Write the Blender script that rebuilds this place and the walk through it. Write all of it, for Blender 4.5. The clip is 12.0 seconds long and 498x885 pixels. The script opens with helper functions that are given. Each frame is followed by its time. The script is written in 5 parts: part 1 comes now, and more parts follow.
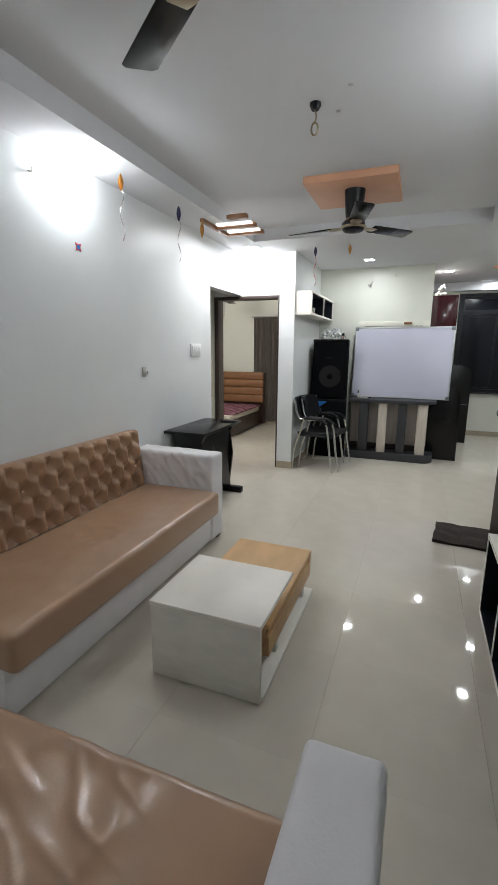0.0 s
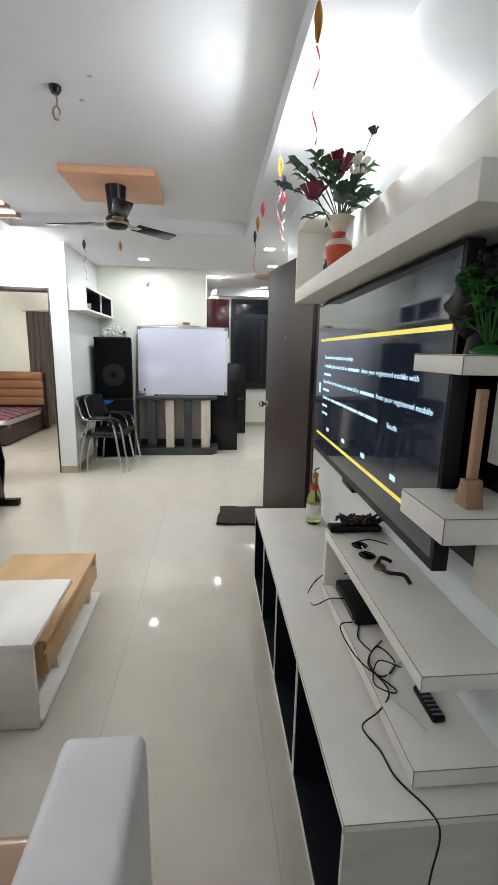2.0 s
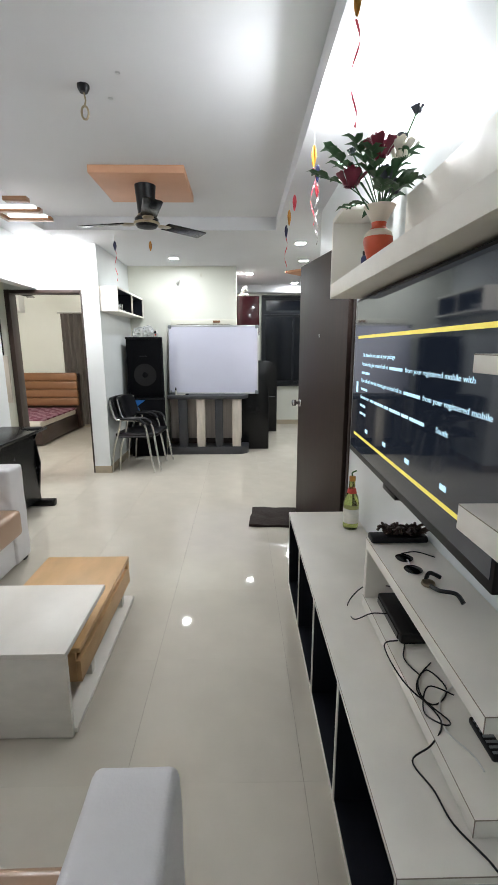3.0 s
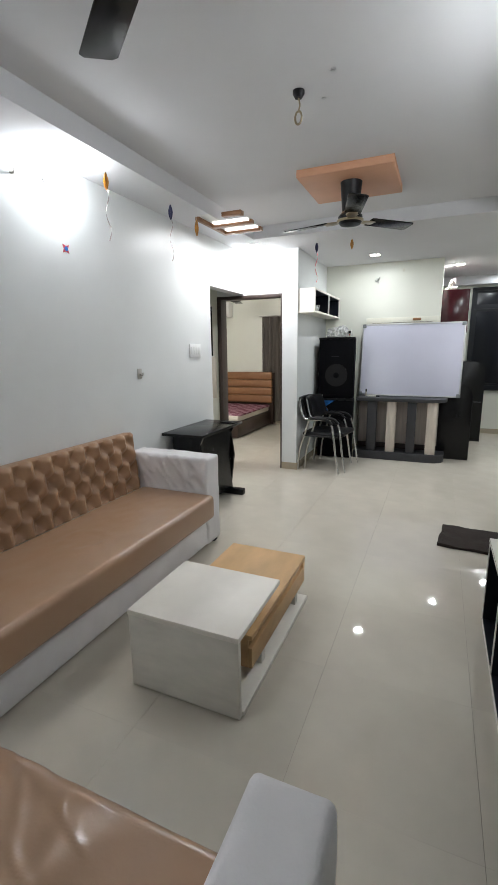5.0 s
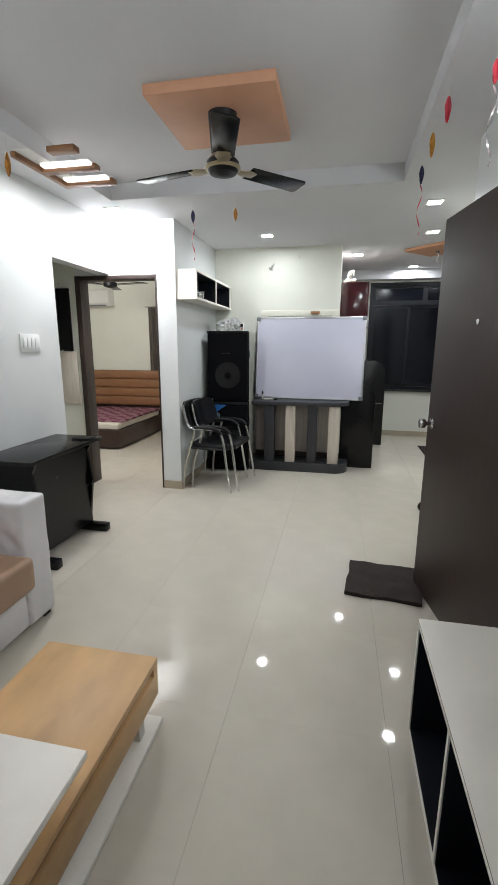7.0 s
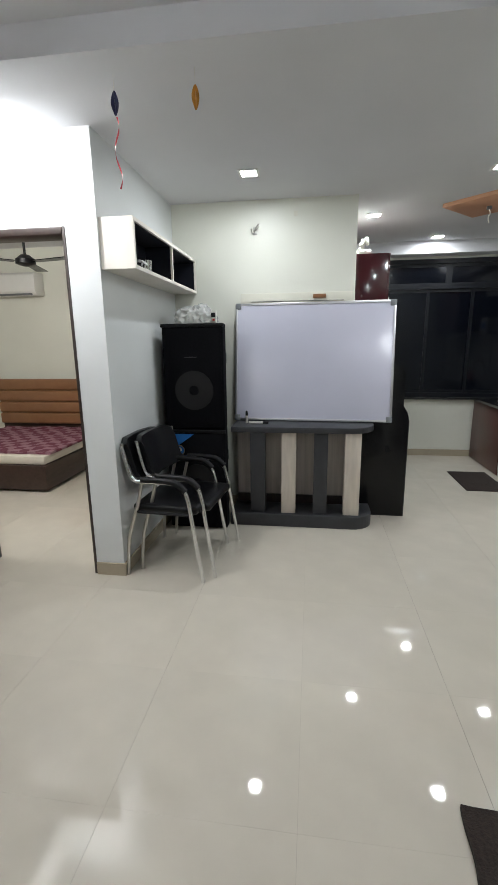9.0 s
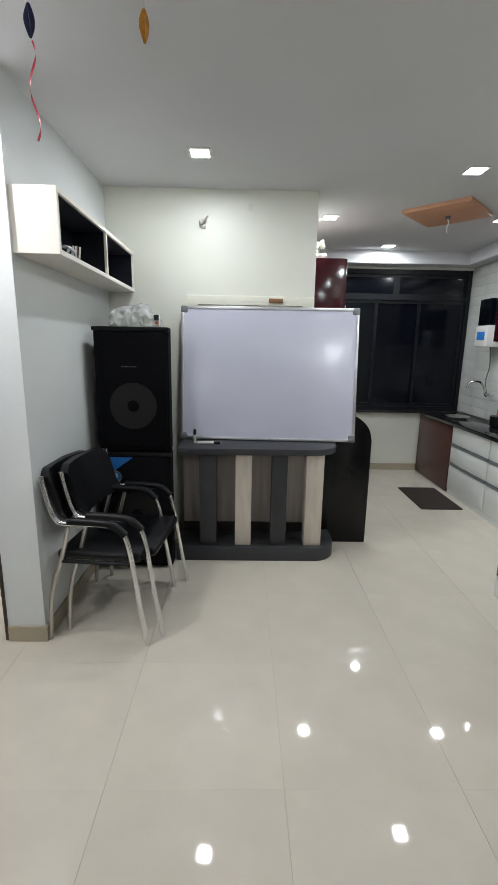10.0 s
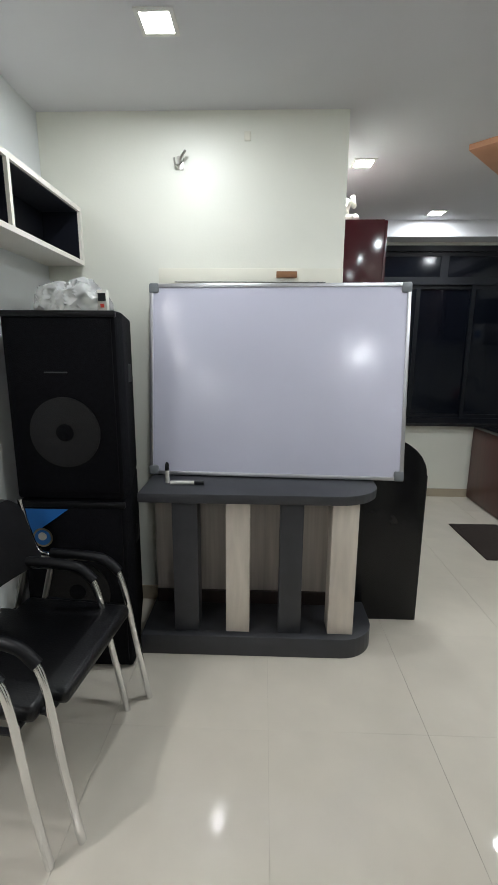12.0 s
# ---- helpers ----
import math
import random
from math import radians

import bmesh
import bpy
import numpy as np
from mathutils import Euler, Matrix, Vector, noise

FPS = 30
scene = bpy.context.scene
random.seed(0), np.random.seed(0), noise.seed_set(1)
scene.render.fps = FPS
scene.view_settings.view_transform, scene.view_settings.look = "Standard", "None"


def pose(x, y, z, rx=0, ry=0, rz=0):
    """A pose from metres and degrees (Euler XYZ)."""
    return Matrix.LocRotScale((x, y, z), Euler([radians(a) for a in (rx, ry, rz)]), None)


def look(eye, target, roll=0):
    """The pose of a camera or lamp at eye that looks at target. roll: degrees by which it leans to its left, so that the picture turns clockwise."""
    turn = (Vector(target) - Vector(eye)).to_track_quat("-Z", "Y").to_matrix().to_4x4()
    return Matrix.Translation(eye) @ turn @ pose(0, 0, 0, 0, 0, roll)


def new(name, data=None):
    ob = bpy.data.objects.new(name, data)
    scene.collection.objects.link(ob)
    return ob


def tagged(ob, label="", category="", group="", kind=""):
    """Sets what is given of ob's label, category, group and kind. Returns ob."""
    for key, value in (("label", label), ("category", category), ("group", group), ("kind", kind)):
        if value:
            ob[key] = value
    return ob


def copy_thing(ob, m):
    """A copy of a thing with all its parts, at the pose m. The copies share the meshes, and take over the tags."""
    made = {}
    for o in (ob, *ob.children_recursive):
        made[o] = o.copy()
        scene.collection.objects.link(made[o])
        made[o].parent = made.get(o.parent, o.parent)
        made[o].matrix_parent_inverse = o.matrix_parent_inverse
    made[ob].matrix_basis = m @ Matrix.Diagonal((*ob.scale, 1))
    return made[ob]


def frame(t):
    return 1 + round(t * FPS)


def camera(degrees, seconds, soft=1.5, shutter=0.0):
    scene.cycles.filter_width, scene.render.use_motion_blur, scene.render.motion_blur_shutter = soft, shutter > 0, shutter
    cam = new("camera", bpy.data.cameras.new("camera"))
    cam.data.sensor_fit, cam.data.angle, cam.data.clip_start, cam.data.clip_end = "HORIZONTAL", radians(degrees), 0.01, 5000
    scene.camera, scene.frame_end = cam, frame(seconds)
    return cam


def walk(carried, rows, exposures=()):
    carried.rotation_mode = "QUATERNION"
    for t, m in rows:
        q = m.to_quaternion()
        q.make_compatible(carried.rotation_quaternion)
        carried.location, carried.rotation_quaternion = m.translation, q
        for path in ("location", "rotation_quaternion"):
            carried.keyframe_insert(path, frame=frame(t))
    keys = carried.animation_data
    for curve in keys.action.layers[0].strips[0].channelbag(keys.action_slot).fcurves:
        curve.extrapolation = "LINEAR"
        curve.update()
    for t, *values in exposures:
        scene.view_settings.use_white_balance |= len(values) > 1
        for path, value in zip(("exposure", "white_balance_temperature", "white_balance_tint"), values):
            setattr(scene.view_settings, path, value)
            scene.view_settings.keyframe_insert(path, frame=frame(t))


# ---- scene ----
cam = camera(59.3, 12.0)
PATH = [
    (0, (0.185, 0.347, 1.423), (-0.517, 2.173, 1.005), 0.4),
    (0.5, (0.226, 0.349, 1.425), (-0.196, 2.259, 1.011), 0.8),
    (1, (0.261, 0.345, 1.424), (0.141, 2.3, 1.016), 1.1),
    (1.5, (0.312, 0.332, 1.414), (0.444, 2.287, 1.015), 1.5),
    (2, (0.327, 0.331, 1.408), (0.502, 2.281, 1.0), 1.1),
    (2.5, (0.302, 0.35, 1.418), (0.42, 2.301, 0.996), 0.4),
    (4.5, (0.398, 0.598, 1.426), (-0.124, 2.484, 1.014), -0.2),
    (5, (0.304, 0.479, 1.418), (-0.473, 2.274, 1.001), -0.7),
    (5.5, (0.276, 0.532, 1.385), (-0.511, 2.322, 0.964), -0.9),
    (6, (0.299, 0.809, 1.39), (-0.35, 2.652, 0.96), -0.4),
    (6.5, (0.315, 1.044, 1.397), (-0.248, 2.913, 0.962), 0.0),
    (7, (0.287, 1.403, 1.395), (-0.101, 3.318, 0.964), 0.2),
    (9, (-0.066, 2.991, 1.412), (-0.34, 4.921, 0.969), -0.7),
    (9.5, (-0.209, 3.272, 1.436), (-0.206, 5.225, 1.005), 0.8),
    (10, (-0.238, 3.419, 1.441), (-0.205, 5.374, 1.018), 1.0),
    (10.5, (-0.139, 3.593, 1.434), (-0.156, 5.55, 1.023), 2.0),
    (11, (-0.082, 3.786, 1.403), (-0.161, 5.743, 0.997), 3.1),
    (11.5, (-0.174, 4.083, 1.405), (-0.242, 6.042, 1.008), 3.1),
    (12, (-0.115, 4.399, 1.405), (-0.178, 6.355, 0.995), 0.4),
]
walk(cam, [(t, look(eye, target, roll)) for t, eye, target, roll in PATH],
     exposures=[(0, 0.55), (0.5, 0.62), (1, 0.85), (1.5, 1.12), (2.5, 1.14), (4.5, 0.74), (5, 0.72), (5.5, 0.6), (7, 0.7), (9, 0.52), (11, 0.58), (12, 0.58)])

# ---- world and light ----
world = bpy.data.worlds.new("night")
scene.world = world
world.use_nodes = True
world.node_tree.nodes["Background"].inputs[0].default_value = (0.02, 0.025, 0.04, 1)
world.node_tree.nodes["Background"].inputs[1].default_value = 0.3

SOF = 2.49      # underside of the lowered ceiling
REC = 2.605      # ceiling inside the tray
LEFT, RIGHT = -1.85, 0.98


def lamp(name, kind, place, power, size=0.1, colour=(1, 0.97, 0.93), target=None, spread=180):
    data = bpy.data.lights.new(name, kind)
    data.energy, data.color = power, colour
    if kind == "AREA":
        data.shape, data.size, data.spread = "SQUARE", size, radians(spread)
    else:
        data.shadow_soft_size = size
    ob = new(name, data)
    ob.matrix_world = look(place, target or (place[0], place[1] + 0.0001, place[2] - 1))
    return ob


DOWNLIGHTS = [(-0.49, 6.12), (0.455, 7.27), (1.122, 6.27), (1.24, 8.22), (0.955, 5.32), (1.85, 7.24)]
for dx, dy in DOWNLIGHTS:
    lamp("downlight_lamp", "AREA", (dx, dy, SOF - 0.012), 4.8, 0.07, (0.91, 0.985, 1.03))
lamp("bulb_lamp", "POINT", (LEFT + 0.13, 2.57, 2.385), 6.0, 0.035, (0.92, 0.965, 1.0))
lamp("bulb_lamp", "POINT", (RIGHT - 0.13, 2.45, 2.40), 14.5, 0.035, (0.92, 0.965, 1.0))
# Made-up fill bulb: lifts the near end, no such bulb is known.
lamp("bulb_lamp", "POINT", (LEFT + 0.13, 0.35, 2.33), 7.5, 0.035, (0.92, 0.965, 1.0))
lamp("slat_lamp", "AREA", (-1.40, 4.22, 2.44), 6.0, 0.2, (0.97, 0.98, 1.0))
# Added spot, fitting unseen: brightens the wall over the bedroom door.
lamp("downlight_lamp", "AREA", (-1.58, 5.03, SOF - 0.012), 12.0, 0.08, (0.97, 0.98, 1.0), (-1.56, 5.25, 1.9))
# Assumed lamp, out of view, added to light the bedroom through its door.
lamp("bedroom_fill_lamp", "AREA", (-2.7, 5.56, 2.2), 19.0, 0.4, (1, 0.97, 0.92), (-3.0, 8, 1.0))


# ---- materials ----
def mat(name, colour, rough=0.5, metal=0.0, vary=0.06, scale=6.0, bump=0.0, bump_scale=60.0, stretch=(1, 1, 1), rough_vary=0.0, clear=0.0, spec=0.5, per_object=0.0, stain=0.0):
    m = bpy.data.materials.new(name)
    m.use_nodes = True
    nt = m.node_tree
    b = nt.nodes["Principled BSDF"]
    b.inputs["Roughness"].default_value, b.inputs["Metallic"].default_value = rough, metal
    b.inputs["Coat Weight"].default_value, b.inputs["Specular IOR Level"].default_value = clear, spec
    b.inputs["Coat Roughness"].default_value = 0.08
    co = nt.nodes.new("ShaderNodeTexCoord")
    mp = nt.nodes.new("ShaderNodeMapping")
    mp.inputs["Scale"].default_value = stretch
    nt.links.new(co.outputs["Object"], mp.inputs[0])
    n = nt.nodes.new("ShaderNodeTexNoise")
    n.inputs["Scale"].default_value, n.inputs["Detail"].default_value = scale, 6
    nt.links.new(mp.outputs[0], n.inputs["Vector"])
    ramp = nt.nodes.new("ShaderNodeValToRGB")
    lo = [max(0, c * (1 - vary)) for c in colour]
    hi = [min(1, c * (1 + vary)) for c in colour]
    ramp.color_ramp.elements[0].position, ramp.color_ramp.elements[1].position = 0.3, 0.7
    ramp.color_ramp.elements[0].color, ramp.color_ramp.elements[1].color = (*lo, 1), (*hi, 1)
    nt.links.new(n.outputs["Fac"], ramp.inputs[0])
    out = ramp.outputs[0]
    if stain:
        n3 = nt.nodes.new("ShaderNodeTexNoise")
        n3.inputs["Scale"].default_value, n3.inputs["Detail"].default_value = scale * 0.35, 8
        nt.links.new(mp.outputs[0], n3.inputs["Vector"])
        r3 = nt.nodes.new("ShaderNodeValToRGB")
        r3.color_ramp.elements[0].position, r3.color_ramp.elements[1].position = 0.55, 0.75
        r3.color_ramp.elements[0].color, r3.color_ramp.elements[1].color = (1, 1, 1, 1), (1 - stain, 1 - stain * 1.05, 1 - stain * 1.15, 1)
        nt.links.new(n3.outputs["Fac"], r3.inputs[0])
        mx = nt.nodes.new("ShaderNodeMixRGB")
        mx.blend_type = "MULTIPLY"
        mx.inputs[0].default_value = 1
        nt.links.new(out, mx.inputs[1])
        nt.links.new(r3.outputs[0], mx.inputs[2])
        out = mx.outputs[0]
    if per_object:
        oi = nt.nodes.new("ShaderNodeObjectInfo")
        hs = nt.nodes.new("ShaderNodeHueSaturation")
        mr = nt.nodes.new("ShaderNodeMapRange")
        mr.inputs["To Min"].default_value, mr.inputs["To Max"].default_value = 1 - per_object, 1 + per_object
        nt.links.new(oi.outputs["Random"], mr.inputs["Value"])
        nt.links.new(mr.outputs[0], hs.inputs["Value"])
        nt.links.new(out, hs.inputs["Color"])
        out = hs.outputs[0]
    nt.links.new(out, b.inputs["Base Color"])
    if rough_vary:
        mr = nt.nodes.new("ShaderNodeMapRange")
        mr.inputs["To Min"].default_value, mr.inputs["To Max"].default_value = max(0.02, rough - rough_vary), rough + rough_vary
        nt.links.new(n.outputs["Fac"], mr.inputs["Value"])
        nt.links.new(mr.outputs[0], b.inputs["Roughness"])
    if bump:
        n2 = nt.nodes.new("ShaderNodeTexNoise")
        n2.inputs["Scale"].default_value, n2.inputs["Detail"].default_value = bump_scale, 4
        nt.links.new(mp.outputs[0], n2.inputs["Vector"])
        bp = nt.nodes.new("ShaderNodeBump")
        bp.inputs["Strength"].default_value, bp.inputs["Distance"].default_value = bump, 0.01
        nt.links.new(n2.outputs["Fac"], bp.inputs["Height"])
        nt.links.new(bp.outputs[0], b.inputs["Normal"])
    return m


def glow(name, colour, strength):
    m = bpy.data.materials.new(name)
    m.use_nodes = True
    b = m.node_tree.nodes["Principled BSDF"]
    b.inputs["Base Color"].default_value = (*colour, 1)
    b.inputs["Emission Color"].default_value = (*colour, 1)
    b.inputs["Emission Strength"].default_value = strength
    return m


def clear_glass(name, colour=(1, 1, 1), rough=0.02, ior=1.45):
    m = bpy.data.materials.new(name)
    m.use_nodes = True
    b = m.node_tree.nodes["Principled BSDF"]
    b.inputs["Base Color"].default_value = (*colour, 1)
    b.inputs["Transmission Weight"].default_value = 1
    b.inputs["Roughness"].default_value, b.inputs["IOR"].default_value = rough, ior
    return m


M_WALL = mat("wall_paint", (0.72, 0.74, 0.74), 0.38, vary=0.03, scale=2.0, bump=0.05, bump_scale=90, stain=0.03)
M_CREAM = mat("cream_paint", (0.74, 0.74, 0.66), 0.42, vary=0.03, scale=2.0, bump=0.06, bump_scale=90, stain=0.04)
M_CEIL = mat("ceiling_paint", (0.68, 0.68, 0.70), 0.95, spec=0.03, vary=0.03, scale=1.3, bump=0.03, stain=0.03)
M_TILE = mat("vitrified_tile", (0.58, 0.535, 0.455), 0.035, vary=0.04, scale=5, per_object=0.02, rough_vary=0.015, stain=0.05)
M_GROUT = mat("grout", (0.44, 0.40, 0.33), 0.6)
M_SKIRT = mat("skirting_tile", (0.42, 0.36, 0.27), 0.15, vary=0.06)
M_LAM = mat("white_laminate", (0.82, 0.78, 0.71), 0.5, vary=0.05, scale=4, stain=0.16, stretch=(1, 1, 1), bump=0.03)
# Streaked laminate, about a fifth darker than M_LAM, for ends, sides and legs.
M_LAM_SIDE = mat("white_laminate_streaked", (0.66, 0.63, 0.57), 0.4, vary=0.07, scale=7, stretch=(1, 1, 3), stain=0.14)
M_EDGE = mat("laminate_edge", (0.25, 0.2, 0.16), 0.6)
M_BLACK_LAM = mat("black_laminate", (0.004, 0.004, 0.005), 0.25, spec=0.3, vary=0.2, rough_vary=0.06)
M_NAVY = mat("dark_recess_board", (0.007, 0.008, 0.013), 0.4, spec=0.3, vary=0.2)
M_TAN = mat("tan_leatherette", (0.36, 0.22, 0.135), 0.28, vary=0.025, scale=3, bump=0.04, bump_scale=120, clear=0.3)
M_TUFT = mat("tufted_leatherette", (0.33, 0.19, 0.105), 0.33, vary=0.08, scale=9, bump=0.1, bump_scale=160)
M_WHITE_LEATHER = mat("white_leatherette", (0.70, 0.68, 0.69), 0.35, vary=0.04, scale=7, bump=0.15, bump_scale=140, stain=0.05)
M_PLASTIC = clear_glass("plastic_sheet", (1, 1, 1), 0.2, 1.3)
M_PLASTIC.node_tree.nodes["Principled BSDF"].inputs["Transmission Weight"].default_value = 0.7
M_PLY = mat("pine_plywood", (0.60, 0.37, 0.17), 0.45, vary=0.15, scale=3.0, stretch=(3.0, 1.2, 3.0), stain=0.3, bump=0.04)
M_DOOR = mat("dark_brown_veneer", (0.038, 0.024, 0.020), 0.5, spec=0.3, vary=0.18, scale=5, stretch=(8, 8, 0.6), rough_vary=0.05)
M_FRAME = mat("dark_door_frame", (0.035, 0.022, 0.018), 0.4, vary=0.2, scale=6, stretch=(6, 6, 0.7))
M_CHROME = mat("chrome", (0.78, 0.78, 0.78), 0.12, 1.0, vary=0.03)
M_STEEL = mat("brushed_steel", (0.55, 0.53, 0.5), 0.3, 1.0, vary=0.06, rough_vary=0.08)
M_BLACK_LEATHER = mat("black_leatherette", (0.005, 0.005, 0.006), 0.36, spec=0.35, vary=0.2, bump=0.15, bump_scale=150)
M_BLACK = mat("black_plastic", (0.005, 0.005, 0.006), 0.4, spec=0.25, vary=0.2)
M_CARPET = mat("black_speaker_carpet", (0.004, 0.004, 0.0055), 0.8, spec=0.1, vary=0.3, scale=60, bump=0.3, bump_scale=300)
M_MESHGRILL = mat("speaker_cone_grille", (0.0075, 0.007, 0.0075), 0.5, spec=0.3, vary=0.4, scale=160, bump=0.4, bump_scale=300)
M_SHEET = mat("whiteboard_enamel", (0.55, 0.55, 0.65), 0.16, vary=0.02, scale=3)
M_ALU = mat("aluminium", (0.6, 0.6, 0.62), 0.35, 0.9, vary=0.05)
M_CORNER = mat("grey_plastic", (0.16, 0.17, 0.18), 0.5)
M_GREY = mat("grey_laminate", (0.035, 0.036, 0.041), 0.45, vary=0.12, scale=12, stain=0.1)
M_PALE = mat("pale_oak_laminate", (0.62, 0.555, 0.48), 0.45, vary=0.1, scale=5, stretch=(6, 6, 0.8), stain=0.1)
M_BACK = mat("greywood_back_panel", (0.47, 0.42, 0.38), 0.4, vary=0.2, scale=4, stretch=(9, 9, 0.4))
M_RED = mat("maroon_gloss_laminate", (0.05, 0.006, 0.01), 0.15, vary=0.08, clear=0.2)
M_REDWOOD = mat("maroon_wood_laminate", (0.075, 0.02, 0.015), 0.3, vary=0.2, scale=5, stretch=(6, 6, 0.6))
M_GRANITE = mat("black_granite", (0.012, 0.012, 0.014), 0.09, vary=0.5, scale=120)
M_DRAWER = mat("white_gloss_drawer", (0.72, 0.73, 0.72), 0.2, vary=0.02)
M_WINFRAME = mat("dark_window_frame", (0.004, 0.005, 0.008), 0.35, spec=0.3, vary=0.15)
M_WINGLASS = mat("night_black_pane", (0.003, 0.004, 0.007), 0.12, spec=0.25, vary=0.3, scale=2, rough_vary=0.05)
M_WGROUT = mat("pale_grout", (0.5, 0.5, 0.48), 0.8)
M_WTILE = mat("kitchen_wall_tile", (0.62, 0.63, 0.6), 0.12, vary=0.06, scale=8, per_object=0.03)
M_ORANGE = mat("peach_board", (0.62, 0.33, 0.2), 0.55, vary=0.06, scale=4, stain=0.1)
M_WOOD = mat("teak_slat", (0.24, 0.11, 0.045), 0.4, vary=0.2, scale=6, stretch=(0.8, 6, 6))
M_WOODPALE = mat("pale_brown_wood", (0.36, 0.2, 0.11), 0.4, vary=0.12, scale=6, stretch=(6, 6, 0.8))
M_BRASS = mat("antique_brass", (0.36, 0.3, 0.2), 0.35, 0.9, vary=0.1)
M_MAT = mat("brown_coir_mat", (0.03, 0.02, 0.016), 0.95, vary=0.4, scale=90, bump=0.8, bump_scale=220)
M_HEAD = mat("brown_padded_headboard", (0.25, 0.12, 0.055), 0.32, vary=0.08, scale=8)
M_BEDWOOD = mat("dark_bed_wood", (0.04, 0.022, 0.017), 0.35, vary=0.2, stretch=(6, 1, 6))
M_MATTRESS = mat("mattress_cloth", (0.6, 0.55, 0.48), 0.8, vary=0.06)
M_CURTAIN = mat("grey_brown_curtain", (0.21, 0.18, 0.155), 0.8, vary=0.1, stretch=(8, 8, 0.5))
M_AC = mat("white_plastic", (0.72, 0.71, 0.68), 0.35, vary=0.02)
M_SWITCH = mat("switch_plastic", (0.78, 0.79, 0.79), 0.3, vary=0.02)
M_LED = glow("led_diffuser", (1, 1, 1), 40)
M_BULB = glow("bulb_glass", (0.97, 0.99, 1), 60)
M_PANEL = glow("slat_lamp_panel", (1, 0.98, 0.94), 0.8)
M_ROSE = mat("dark_red_petal", (0.16, 0.01, 0.03), 0.6, vary=0.25, scale=30)
M_ROSEW = mat("white_petal", (0.72, 0.68, 0.58), 0.6, vary=0.1, scale=30)
M_ROSED = mat("dusky_bud", (0.06, 0.07, 0.09), 0.6, vary=0.2, scale=30)
M_LEAF = mat("green_leaf", (0.035, 0.10, 0.04), 0.45, vary=0.35, scale=14)
M_LEAFB = mat("bright_leaf", (0.028, 0.14, 0.022), 0.4, vary=0.35, scale=14)
M_TERRA = mat("red_orange_clay", (0.55, 0.07, 0.02), 0.35, vary=0.1, scale=14)
M_VASEW = mat("cream_glaze", (0.68, 0.6, 0.5), 0.35, vary=0.06)
M_STATUE = mat("black_resin", (0.006, 0.006, 0.006), 0.5, spec=0.2, vary=0.3, scale=20)
M_PINK = mat("pink_foil", (0.62, 0.07, 0.1), 0.3, vary=0.2, scale=20)
M_FOILW = mat("silver_foil", (0.7, 0.62, 0.62), 0.25, 0.6, vary=0.1)
M_GOLD = mat("golden_paper", (0.5, 0.23, 0.03), 0.4, vary=0.3, scale=40)
M_BLUE = mat("dark_blue_paper", (0.02, 0.022, 0.08), 0.4, vary=0.2, scale=30)
M_STICKER = mat("blue_label", (0.02, 0.16, 0.5), 0.4, vary=0.05)
M_SCREEN = mat("black_screen", (0.003, 0.0035, 0.005), 0.06, vary=0.1)
M_LCD = mat("lit_black_display", (0.003, 0.0035, 0.005), 0.05, vary=0.1)
M_LCD.node_tree.nodes["Principled BSDF"].inputs["Emission Color"].default_value = (0.3, 0.42, 0.7, 1)
M_LCD.node_tree.nodes["Principled BSDF"].inputs["Emission Strength"].default_value = 0.012
M_TEXT = glow("screen_text", (0.5, 0.75, 0.9), 0.42)
M_YELLOW = glow("screen_yellow", (0.8, 0.66, 0.13), 0.3)
M_BOTTLE = clear_glass("green_glass", (0.55, 0.62, 0.2), 0.05)
M_LABELR = mat("red_label", (0.6, 0.05, 0.03), 0.5)
M_LABELW = mat("paper_label", (0.7, 0.68, 0.62), 0.6, vary=0.1, scale=40)
M_PAPER = mat("cream_card", (0.72, 0.70, 0.6), 0.6, vary=0.03)


# ---- builders ----
def box(bm, x0, x1, y0, y1, z0, z1):
    vs = [bm.verts.new((x, y, z)) for z in (z0, z1) for y in (y0, y1) for x in (x0, x1)]
    fs = [(0, 2, 3, 1), (4, 5, 7, 6), (0, 1, 5, 4), (2, 6, 7, 3), (0, 4, 6, 2), (1, 3, 7, 5)]
    return [bm.faces.new([vs[i] for i in f]) for f in fs]


def boxes(*rows, bevel=0.0, seg=2):
    bm = bmesh.new()
    for r in rows:
        box(bm, *r)
    if bevel:
        bmesh.ops.bevel(bm, geom=list(bm.edges), offset=bevel, segments=seg, affect="EDGES", profile=0.5)
    return bm


def prism(points, axis, a, b, bevel=0.0):
    """A polygon drawn in the two other axes, pulled along one axis from a to b."""
    bm = bmesh.new()
    def at(p, d):
        return {"x": (d, p[0], p[1]), "y": (p[0], d, p[1]), "z": (p[0], p[1], d)}[axis]
    lo = [bm.verts.new(at(p, a)) for p in points]
    hi = [bm.verts.new(at(p, b)) for p in points]
    bm.faces.new(lo[::-1])
    bm.faces.new(hi)
    k = len(points)
    for i in range(k):
        bm.faces.new((lo[i], lo[(i + 1) % k], hi[(i + 1) % k], hi[i]))
    bmesh.ops.recalc_face_normals(bm, faces=bm.faces)
    if bevel:
        bmesh.ops.bevel(bm, geom=list(bm.edges), offset=bevel, segments=2, affect="EDGES", profile=0.5)
    return bm


